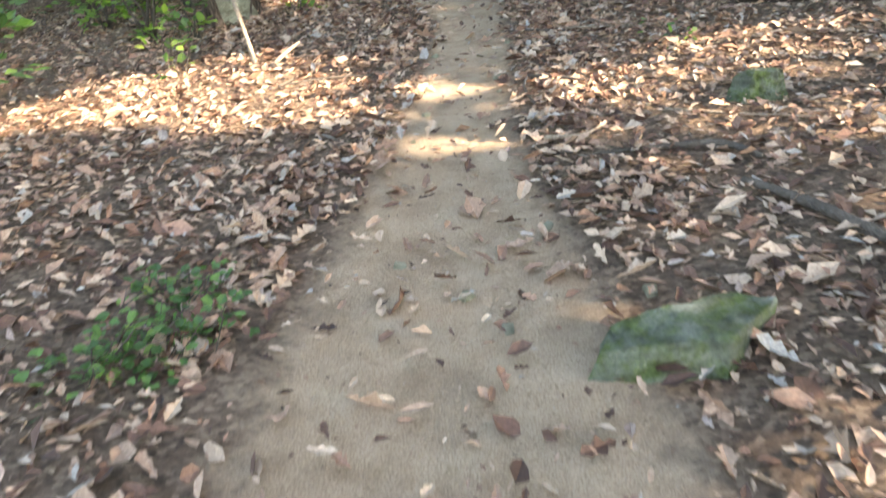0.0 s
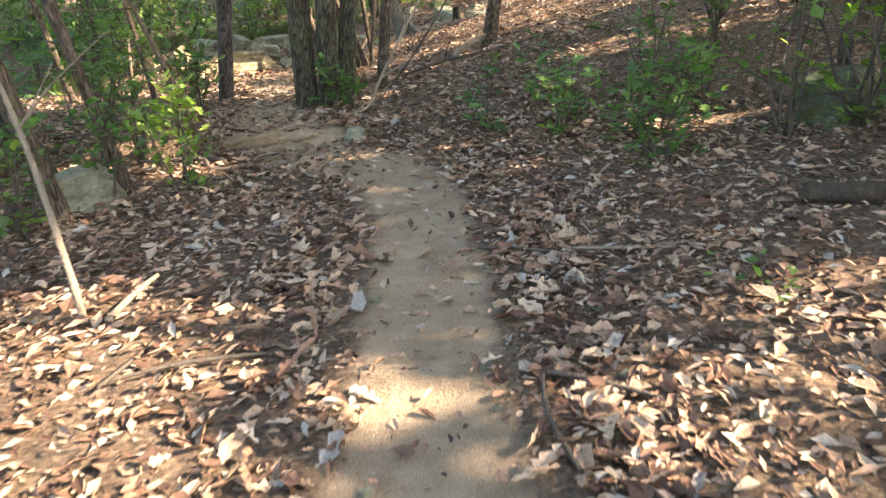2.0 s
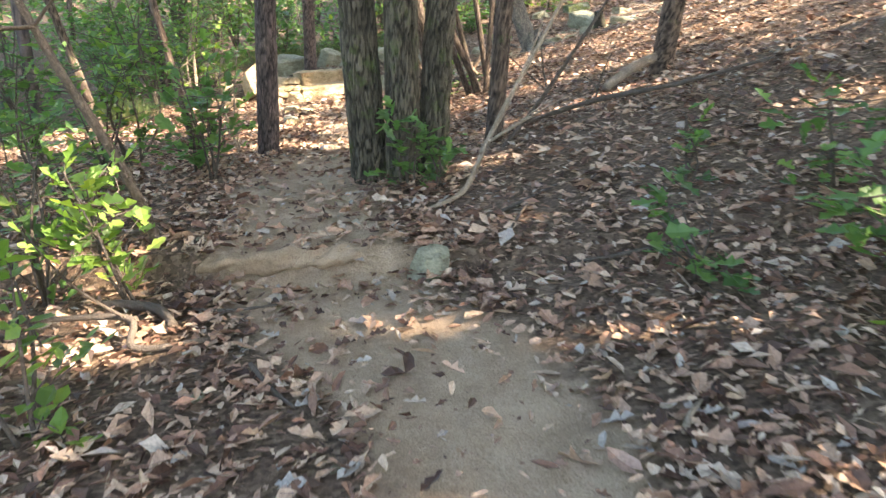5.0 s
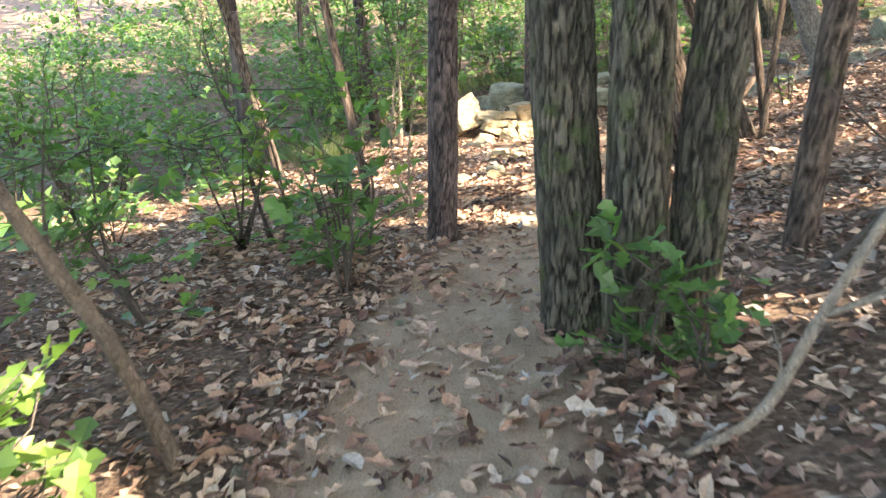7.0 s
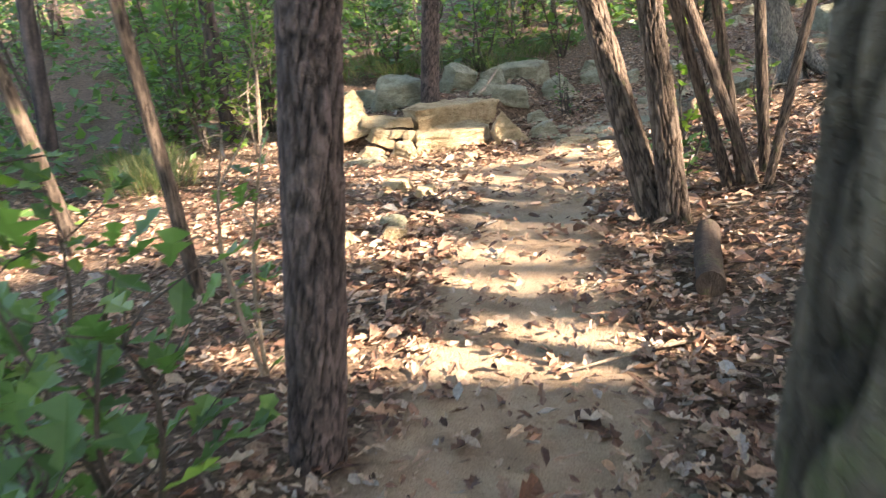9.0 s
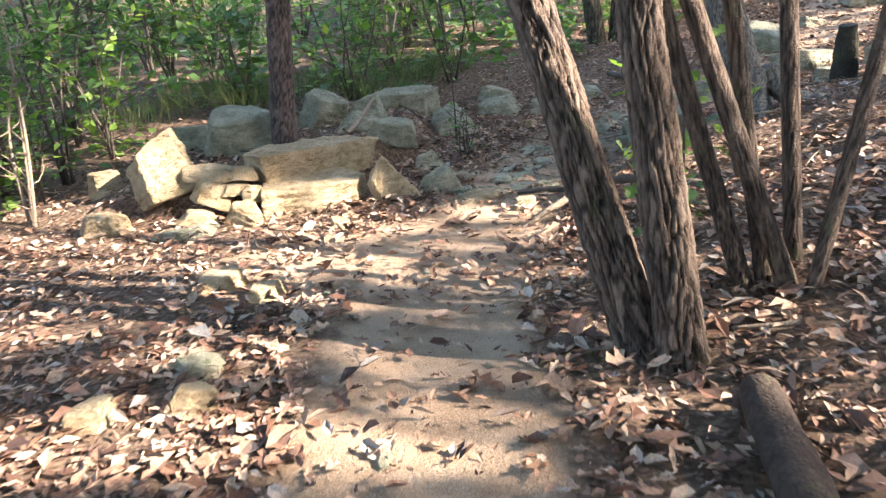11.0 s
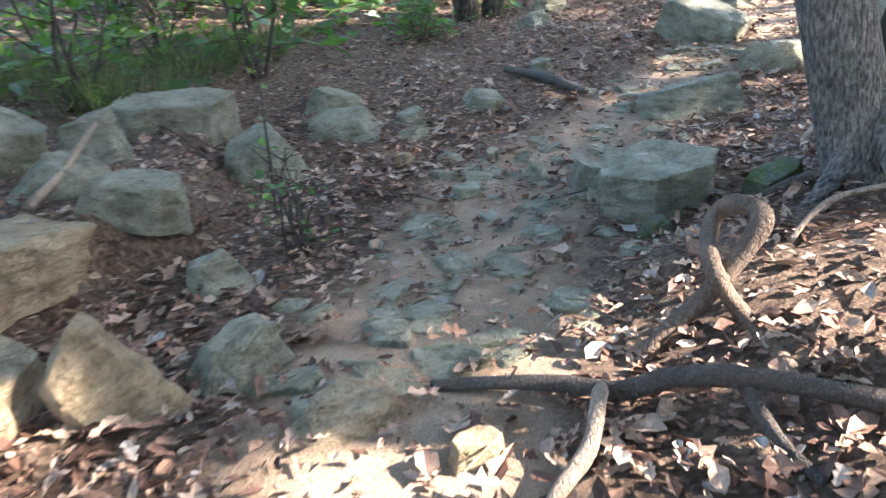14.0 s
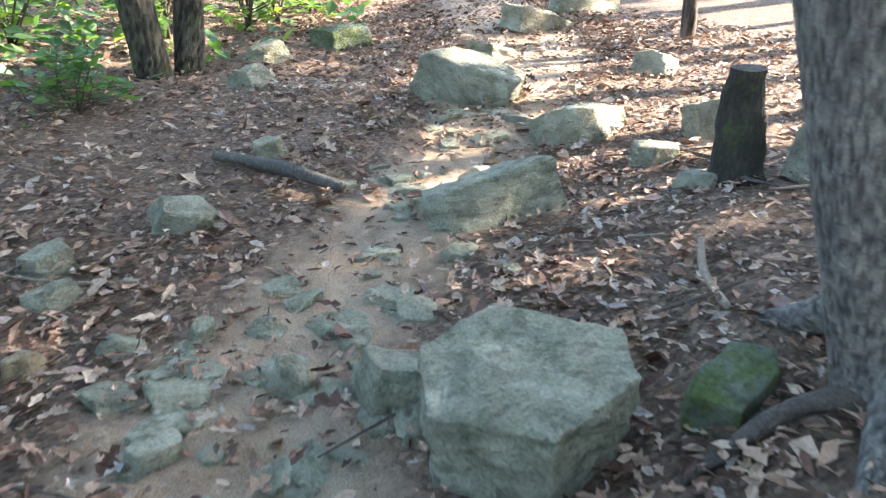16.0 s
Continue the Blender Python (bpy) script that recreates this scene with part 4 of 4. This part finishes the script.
stick("fallen_branch", "grey fallen branch on leaves", [(1.42, 3.05, 0.05), (1.56, 2.75, 0.05), (1.72, 2.35, 0.04), (1.95, 1.95, 0.03)], [0.018, 0.024, 0.028, 0.02])
stick("fallen_branch", "thin grey branch lying on leaves", [(0.85, 3.62, 0.02), (1.2, 3.6, 0.03), (1.5, 3.5, 0.05), (1.62, 3.3, 0.04)], [0.008, 0.014, 0.022, 0.012])
stick("fallen_branch", "short bare pale stick on sunny leaves", [(-1.36, 6.5, 0.03), (-1.25, 6.65, 0.1), (-1.12, 6.78, 0.16)], [0.02, 0.018, 0.012], M_PALEWOOD)
stick("fallen_log", "dark rotting log lying in leaves", [(3.0, 7.0, 0.05), (3.4, 6.7, 0.06), (4.0, 6.3, 0.06)], [0.07, 0.08, 0.075], M_OAK, 16, category="log")
stick("bent_sapling", "thin pale leaning stem rising from leaves", [(-1.5, 6.58, -0.02), (-1.64, 6.85, 0.5), (-1.8, 7.12, 1.0), (-2.05, 7.4, 1.8)], [0.022, 0.02, 0.017, 0.008], M_PALEWOOD, twigs=4, seed=3)
stick("bent_sapling", "long bare leaning sapling trunk", [(-1.72, 11.4, -0.03), (-1.8, 11.33, 0.5), (-2.05, 11.15, 1.6), (-2.4, 11.1, 2.8)], [0.036, 0.034, 0.024, 0.01], M_ROOT, twigs=5, seed=4)
stick("leaning_branch", "pale dead branch propped on the slope", [(0.1, 11.7, 0.04), (0.33, 11.9, 0.1), (0.52, 12.0, 0.4), (0.74, 12.1, 0.72), (1.1, 12.2, 1.2), (1.4, 12.3, 1.7)], [0.012, 0.02, 0.02, 0.018, 0.014, 0.008], M_PALEWOOD, twigs=7, seed=5)
stick("leaning_branch", "thin dead branch propped on the slope", [(0.7, 13.4, 0.0), (1.1, 13.3, 0.4), (1.6, 13.1, 1.0), (2.0, 13.0, 1.5)], [0.02, 0.018, 0.012, 0.005], M_TWIG, twigs=6, seed=6)
stick("fallen_branch", "long thin branch lying across the leafy slope", [(0.95, 13.95, 0.06), (1.6, 13.8, 0.1), (2.3, 13.45, 0.08), (3.0, 13.3, 0.1)], [0.022, 0.024, 0.02, 0.012], twigs=3, seed=7)
stick("fallen_branch", "thick pale branch end lying by a tree", [(1.9, 14.9, 0.05), (2.2, 15.05, 0.15), (2.5, 15.1, 0.2)], [0.05, 0.055, 0.05], M_PALEWOOD)
stick("fallen_branch", "dark branch by the trail edge", [(-1.25, 10.35, 0.05), (-1.45, 10.6, 0.05), (-1.8, 10.7, 0.07)], [0.025, 0.03, 0.026])
stick("fallen_branch", "crooked branch by the trail edge", [(-1.0, 10.2, 0.03), (-1.35, 10.1, 0.05), (-1.5, 10.35, 0.12), (-2.1, 10.3, 0.14)], [0.014, 0.02, 0.02, 0.012], twigs=2)
stick("sawn_log", "short grey log piece lying beside the trail", [(-0.02, 16.4, 0.09), (0.03, 16.85, 0.09), (0.1, 17.3, 0.09)], [0.085, 0.085, 0.078], M_OAK, 24, 0.06, "log")
stick("fallen_branch", "pale stick leaning on terrace stones", [(-2.22, 22.5, 0.03), (-2.1, 22.75, 0.12), (-1.98, 23.1, 0.28)], [0.028, 0.024, 0.018], M_PALEWOOD)
# roots of the stout grey tree
stick("tree_root", "exposed looping root of weathered wood", [(0.62, 20.32, 0.00), (0.57, 20.42, 0.12), (0.60, 20.86, 0.21), (0.48, 20.92, 0.40), (0.65, 21.21, 0.47), (0.71, 21.16, 0.55), (0.70, 20.98, 0.56), (0.61, 20.95, 0.43), (0.45, 20.95, 0.25), (0.29, 20.95, 0.12), (0.19, 20.90, -0.02)],
      [0.03, 0.036, 0.034, 0.034, 0.036, 0.04, 0.042, 0.04, 0.036, 0.03, 0.024], M_ROOT, 14, 0.1, "root", lift=False, seed=2)
stick("tree_root", "long dark root crossing the trail edge", [(-0.56, 21.02, 0.01), (-0.2, 20.85, 0.05), (0.02, 20.7, 0.08), (0.2, 20.6, 0.14), (0.42, 20.45, 0.12), (0.8, 20.15, 0.03)], [0.02, 0.03, 0.034, 0.036, 0.035, 0.03], M_TWIG, 12, 0.12, "root")
stick("tree_root", "pale bent root on leaves", [(-0.02, 20.75, 0.06), (-0.1, 20.6, 0.14), (-0.2, 20.45, 0.08), (-0.36, 20.32, 0.05), (-0.58, 20.1, 0.0)], [0.022, 0.026, 0.028, 0.024, 0.012], M_PALEWOOD, 12, 0.1, "root", seed=5)
stick("tree_root", "short root stub on leaves", [(0.35, 20.5, 0.1), (0.33, 20.3, 0.05), (0.36, 20.1, 0.0)], [0.024, 0.022, 0.016], M_TWIG, 10, 0.1, "root")
stick("fallen_branch", "thin grey stick on leaves", [(0.98, 21.15, 0.04), (1.3, 21.3, 0.08), (1.75, 21.2, 0.05)], [0.012, 0.014, 0.01], M_PALEWOOD)
stick("fallen_branch", "dark flat piece of dead wood on leaves", [(1.1, 25.3, 0.05), (1.4, 24.95, 0.06), (1.62, 24.62, 0.05)], [0.03, 0.045, 0.03], M_GREY)
stick("fallen_branch", "pale stick below the tree", [(1.95, 22.3, 0.03), (2.15, 22.55, 0.05), (2.4, 22.75, 0.05)], [0.014, 0.018, 0.014], M_PALEWOOD)
stick("tree_root", "root at the tree's foot", [(1.62, 21.5, 0.06), (1.5, 21.75, 0.05), (1.3, 21.85, 0.03), (1.15, 21.9, 0.0)], [0.04, 0.03, 0.022, 0.01], M_TWIG, 10, 0.1, "root")
stick("dead_stump", "dark broken stump beside the tree", [(3.3, 23.2, -0.05), (3.33, 23.23, 0.3), (3.3, 23.2, 0.62)], [0.16, 0.13, 0.09], M_MOSSY, 18, 0.1, "stump")


def strewn_sticks():
    rng = np.random.RandomState(21)
    for i in range(90):
        y = rng.uniform(0.5, 25)
        x = float(lerp_table(y, TRAIL)) + rng.choice([-1, 1]) * rng.uniform(0.5, 3.2)
        a, ln = rng.uniform(0, 6.28), rng.uniform(0.2, 0.8)
        p = [(x + math.cos(a) * ln * k + rng.normal(0, 0.02), y + math.sin(a) * ln * k + rng.normal(0, 0.02), 0.025 + rng.uniform(0, 0.03)) for k in (-0.5, 0, 0.5)]
        r = rng.uniform(0.004, 0.013)
        tagged(stick("twig", "thin dry twig lying on fallen leaves", p, [r, r, r * 0.5], M_TWIG if i % 3 else M_PALEWOOD, 6, 0.08, "twig", seed=i), group="twigs on the forest floor")


strewn_sticks()


# ---- undergrowth ----
def sapling_parts(height, spread, stems, leaves, size, seed, mat, low=0.15, lean=(0, 0), wood=None, flat=0.34, coarse=False):
    rng = np.random.RandomState(seed)
    wood_bits, spots, outs = [], [], []
    for k in range(stems):
        a = rng.uniform(0, 6.28)
        tip = np.array([math.cos(a) * spread * rng.uniform(0.2, 0.6) + lean[0], math.sin(a) * spread * rng.uniform(0.2, 0.6) + lean[1], height * rng.uniform(0.7, 1.0)])
        foot = np.array([rng.normal(0, 0.03), rng.normal(0, 0.03), -0.05])
        mid = (foot + tip) / 2 + rng.normal(0, 0.06, 3) * height
        r = 0.007 + 0.006 * height
        wood_bits.append(tube([foot, mid, tip], [r, r * 0.7, r * 0.2], 4 if coarse else 7, 0.3 if coarse else 0.08))
        curve = spline([foot, mid, tip], 24)
        for j in range(6):
            s = curve[rng.randint(int(24 * low), 24)]
            b = rng.uniform(0, 6.28)
            ln = spread * rng.uniform(0.3, 0.8)
            e = s + np.array([math.cos(b) * ln, math.sin(b) * ln, rng.uniform(-0.05, 0.25) * height])
            m2 = (s + e) / 2 + rng.normal(0, 0.04, 3)
            wood_bits.append(tube([s, m2, e], [r * 0.45, r * 0.3, 0.0015], 3 if coarse else 4, 0.2 if coarse else 0.08))
            for q in spline([s, m2, e], 9)[2:]:
                spots.append(q), outs.append(e - s)
        spots += list(curve[int(24 * max(low, 0.3)):]), 
        outs += [np.array([rng.normal(), rng.normal(), 0.2]) for _ in range(24 - int(24 * max(low, 0.3)))]
    flat_spots = []
    for s in spots:
        flat_spots += s if isinstance(s, list) else [s]
    spots, outs = np.array(flat_spots), np.array(outs)
    pick = rng.randint(len(spots), size=leaves)
    n = leaves
    ax = outs[pick] / (np.linalg.norm(outs[pick], axis=1, keepdims=True) + 1e-6) + rng.normal(0, 0.6, (n, 3)) * [1, 1, 0.5]
    ups = np.stack([rng.normal(0, flat, n), rng.normal(0, flat, n), np.ones(n)], 1)
    ln = size * rng.uniform(0.6, 1.25, n)
    axn = ax / np.linalg.norm(ax, axis=1, keepdims=True)
    c = spots[pick] + axn * (ln * 0.6)[:, None] + rng.normal(0, 0.02, (n, 3))
    v, f = leaf_cloud(c, ln, ln * rng.uniform(0.6, 0.9, n), ax, ups, 0.22, coarse, not coarse and size > 0.1)
    return wood_mesh("stem", wood_bits, wood or M_TWIG), tri_mesh("foliage", v, f, mat, False)


def plant(name, label, x, y, height, spread, stems, leaves, size, seed, mat=None, low=0.15, lean=(0, 0), wood=None, group="undergrowth"):
    stem, fol = sapling_parts(height, spread, stems, leaves, size, seed, mat or M_GREEN, low, lean, wood)
    root = empty_thing(name, at(x, y), label, "shrub" if name == "shrub" else "sapling", group)
    part("stem", stem, root)
    if leaves:
        tagged(part("foliage", fol, root), kind="stuff")
    return root


GL = "broad-leaved green sapling in the undergrowth"
plant("sapling", "leafy sapling with bright sunlit green leaves beside the trail", -1.62, 10.75, 0.9, 0.45, 4, 95, 0.14, 1, M_PALE)
plant("sapling", GL, -2.2, 10.9, 1.3, 0.6, 4, 110, 0.13, 2)
plant("sapling", GL, -2.9, 12.6, 1.5, 0.8, 4, 150, 0.13, 3)
plant("sapling", GL, -2.3, 14.1, 1.15, 0.55, 3, 80, 0.14, 4)
plant("sapling", "sapling with large green leaves close to the trail", -2.25, 13.55, 0.75, 0.4, 3, 60, 0.15, 5)
plant("sapling", "sapling with broad bright green leaves close to the trail", -1.98, 13.3, 0.95, 0.42, 4, 44, 0.165, 41, M_GREEN, 0.4)
plant("shrub", "low green seedlings on the leafy slope", 2.6, 8.3, 0.5, 0.5, 5, 90, 0.12, 42)
plant("shrub", "low green seedlings on the leafy slope", 3.6, 9.6, 0.7, 0.6, 5, 120, 0.12, 43)
plant("sapling", GL, -3.3, 14.6, 1.5, 0.8, 4, 140, 0.13, 6)
plant("sapling", "thin pale-stemmed sapling with few leaves", -2.35, 15.3, 1.4, 0.4, 2, 26, 0.11, 7, wood=M_PALEWOOD)
plant("sapling", "young oak shoots at the foot of a tree", -0.1, 12.35, 0.62, 0.36, 4, 62, 0.13, 8)
plant("sapling", "young oak shoots at the foot of a tree", 0.12, 12.3, 0.5, 0.35, 3, 44, 0.12, 9)
plant("sapling", "low green oak seedling on leaf litter", 1.5, 10.3, 0.45, 0.4, 3, 40, 0.14, 10)
plant("sapling", "low green oak seedling on leaf litter", 1.75, 11.4, 0.5, 0.35, 3, 26, 0.14, 11)
plant("sapling", "pale bare-stemmed shrub in sun", -4.9, 21.0, 1.9, 0.5, 3, 50, 0.07, 12, M_PALE, wood=M_PALEWOOD)
plant("shrub", "thin green shrub on the leafy slope", 2.1, 9.5, 0.8, 0.5, 4, 130, 0.13, 13)
plant("shrub", "thin green shrub on the leafy slope", 2.9, 9.0, 0.9, 0.6, 5, 160, 0.13, 14)
plant("shrub", "thin green shrub on the leafy slope", 3.3, 10.2, 1.2, 0.7, 5, 170, 0.12, 15)
plant("shrub", "twiggy dark shrub with few leaves", 3.75, 8.4, 1.5, 0.7, 6, 60, 0.09, 16)
plant("shrub", "twiggy dark shrub with few leaves", 4.4, 7.9, 1.6, 0.8, 6, 60, 0.09, 17)
plant("shrub", "thin green shrub on the leafy slope", 2.4, 10.9, 0.6, 0.5, 3, 60, 0.12, 18)
plant("sapling", "small yellow-green seedlings on sunny litter", -2.2, 6.7, 0.6, 0.3, 3, 40, 0.10, 19, M_PALE)
plant("shrub", "leafy green shrub beside the trail", -1.5, 9.4, 0.9, 0.4, 3, 110, 0.09, 20, M_PALE)
plant("shrub", "leafy green shrub in the undergrowth", -2.1, 9.2, 1.3, 0.6, 4, 170, 0.09, 21)
plant("shrub", "leafy green shrub in the undergrowth", -2.5, 8.3, 0.9, 0.6, 4, 130, 0.09, 22)
plant("shrub", "low green tuft on the leaf litter", -0.95, 2.3, 0.12, 0.3, 5, 130, 0.05, 23)
plant("shrub", "low green tuft on the leaf litter", -1.25, 2.15, 0.14, 0.34, 6, 150, 0.05, 44)
plant("shrub", "low green tuft on the leaf litter", -1.1, 2.55, 0.12, 0.3, 5, 110, 0.05, 45)
plant("sapling", "low green seedling on leaf litter", 2.0, 5.8, 0.15, 0.25, 3, 24, 0.07, 24)
plant("shrub", "dead dark twiggy bush on the slope", -0.95, 22.4, 0.5, 0.35, 7, 50, 0.05, 25)
plant("sapling", "bright sunlit green leaves on a thin stem", 0.15, 19.05, 1.3, 0.35, 3, 50, 0.12, 26, M_PALE)
plant("sapling", "green leafy shoot at the foot of a tree", 0.05, 18.55, 0.5, 0.3, 3, 36, 0.13, 27)
plant("sapling", "bright green shoot by the trail", 1.1, 20.2, 0.8, 0.4, 3, 30, 0.10, 28, M_PALE)
plant("shrub", "low green plants among fallen leaves", 0.45, 19.7, 0.22, 0.3, 4, 60, 0.09, 29)
plant("shrub", "low green plants below the brush", 0.6, 26.6, 0.5, 0.6, 5, 200, 0.09, 30)
plant("shrub", "thin bare sapling on the leafy slope", -1.05, 23.0, 0.9, 0.2, 1, 8, 0.06, 31)


def brush():
    """Shrubs that fill the wood behind the saplings."""
    rng = np.random.RandomState(50)
    kinds = []
    for i, (h, s, m, lv, sz) in enumerate([(1.2, 0.8, M_GREEN, 250, 0.13), (2.0, 1.0, M_GREEN, 330, 0.13), (1.1, 0.8, M_PALE, 230, 0.11), (2.8, 1.1, M_GREEN, 360, 0.13), (1.6, 0.9, M_PALE, 260, 0.11)]):
        kinds.append(sapling_parts(h, s, 5, lv, sz, 300 + i, m, coarse=True))
    spots, far = [], []
    for _ in range(9000):
        if len(spots) > 420:
            break
        x, y = rng.uniform(-18, 16), rng.uniform(3, 42)
        left = x < -3.0 - 0.25 * max(0, y - 15) and y < 26
        back = y > 24.7 + max(0, x + 2.2) * 0.7
        right = x > 3.4 and y < 12
        if not (left or back or right) or abs(trail_offset(x, y)) < 1.6:
            continue
        if right and rng.rand() < 0.6 or -8 < x < -3 and 15.4 < y < 21:
            continue
        if any((x - a) ** 2 + (y - b) ** 2 < 0.35 for a, b in spots):
            continue
        spots.append((x, y))
        kind = rng.randint(5)
        s = rng.uniform(0.7, 1.25)
        m = pose(*at(x, y), 0, 0, rng.uniform(0, 360)) @ Matrix.Diagonal((s, s, s, 1))
        if y > 30 or x < -9.5 or x > 8:
            far.append((kind, np.array(m)))
            continue
        root = empty_thing("shrub", (0, 0, 0), "leafy green shrub of the forest understorey", "shrub", "understorey brush")
        root.matrix_world = m
        part("stem", kinds[kind][0], root)
        tagged(part("foliage", kinds[kind][1], root), kind="stuff")
    for which, name, mat in ((1, "far_brush", M_GREEN), (0, "far_brush_stems", M_TWIG)):
        bits = []
        for kind, m in far[:: 1 if which else 6]:
            me = kinds[kind][which]
            v = np.empty(len(me.vertices) * 3)
            me.vertices.foreach_get("co", v)
            f = np.empty(len(me.polygons) * 3, np.int32)
            me.polygons.foreach_get("vertices", f)
            if which:
                f = f[: len(f) // 24 * 12]
            bits.append((v.reshape(-1, 3) @ m[:3, :3].T + m[:3, 3], f.reshape(-1, 3), np.full(len(v) // 3, 0.5)))
        tagged(new(name, wood_mesh(name, bits, mat)), "dense green brush further off in the wood" if which else "thin stems of brush further off in the wood", "undergrowth", kind="stuff")


brush()


def grass_tuft(x, y, n, height, spread, seed, label):
    rng = np.random.RandomState(seed)
    a = rng.uniform(0, 6.28, n)
    r = spread * np.sqrt(rng.rand(n))
    c = np.stack([np.cos(a) * r, np.sin(a) * r, np.full(n, height * 0.4)], 1)
    ax = np.stack([np.cos(a) * 0.5, np.sin(a) * 0.5, np.ones(n)], 1) + rng.normal(0, 0.25, (n, 3))
    ups = np.stack([-np.cos(a), -np.sin(a), np.full(n, 0.3)], 1)
    ln = height * rng.uniform(0.6, 1.2, n)
    v, f = leaf_cloud(c, ln, np.full(n, 0.012), ax, ups, 0.5, True)
    ob = new("grass_tuft", tri_mesh("grass_tuft", v, f, M_GRASS, False))
    ob.location = at(x, y)
    tagged(ob, label, "grass")


grass_tuft(-5.6, 19.6, 400, 0.5, 0.6, 1, "pale sunlit tuft of grass and fern")
grass_tuft(-6.4, 20.6, 300, 0.45, 0.6, 2, "pale sunlit tuft of grass and fern")
for k in range(9):
    grass_tuft(-5.5 + 0.55 * k, 24.7 + 0.4 * (k % 3) + max(0, -3.3 + 0.55 * k) * 0.7, 170, 0.5, 0.55, 10 + k, "tall pale green grass at the edge of the brush")



def ground_cover():
    """Low leaves of seedlings and vines that carpet the wood away from the trail."""
    n = 75000
    x, y = np.random.uniform(-24, 22, n), np.random.uniform(4, 55, n)
    back = smooth(y - np.maximum(x + 2.2, 0) * 0.7, 24.2, 26.0)
    left = smooth(-x - 0.12 * np.maximum(y - 15, 0), 4.5, 7.5)
    sel = (np.random.rand(n) < np.maximum(back, left) * (0.65 + 0.35 * np.sign(waves(x * 0.7, y * 0.7)))) & (np.abs(trail_offset(x, y)) > 1.8)
    x, y = x[sel], y[sel]
    n = len(x)
    z = land(x, y) + np.random.uniform(0.03, 0.45, n) * np.random.rand(n)
    ln = np.random.uniform(0.12, 0.34, n)
    ups = np.stack([np.random.normal(0, 0.5, n), np.random.normal(-0.3, 0.5, n), np.ones(n)], 1)
    v, f = leaf_cloud(np.stack([x, y, z], 1), ln, ln * np.random.uniform(0.4, 0.7, n), np.random.normal(size=(n, 3)) * [1, 1, 0.5], ups, 0.25, True)
    tagged(new("ground_cover", tri_mesh("ground_cover", v, f, M_GREEN, False)), "low green seedlings and vines carpeting the wood floor", "undergrowth", kind="stuff")


ground_cover()


def earth_step():
    v, f, r = tube([(-0.75, 0.12, -0.05), (-0.45, 0.03, 0.02), (0.0, 0.0, 0.03), (0.35, -0.02, 0.03), (0.62, 0.02, -0.03)], [0.03, 0.06, 0.065, 0.06, 0.035], 26, 0.018, gnarl=0.42, seed=4)
    me = tri_mesh("earth_step", v, f, M_GROUND)
    me.attributes.new("trodden", "FLOAT", "POINT").data.foreach_set("value", np.full(len(v), 0.6))
    ob = new("earth_step", me)
    ob.location = (-0.74, 11.07, 0.105)
    tagged(ob, "rounded lip of worn tan earth making a step in the trail", "step", kind="structure")


earth_step()
build_litter()
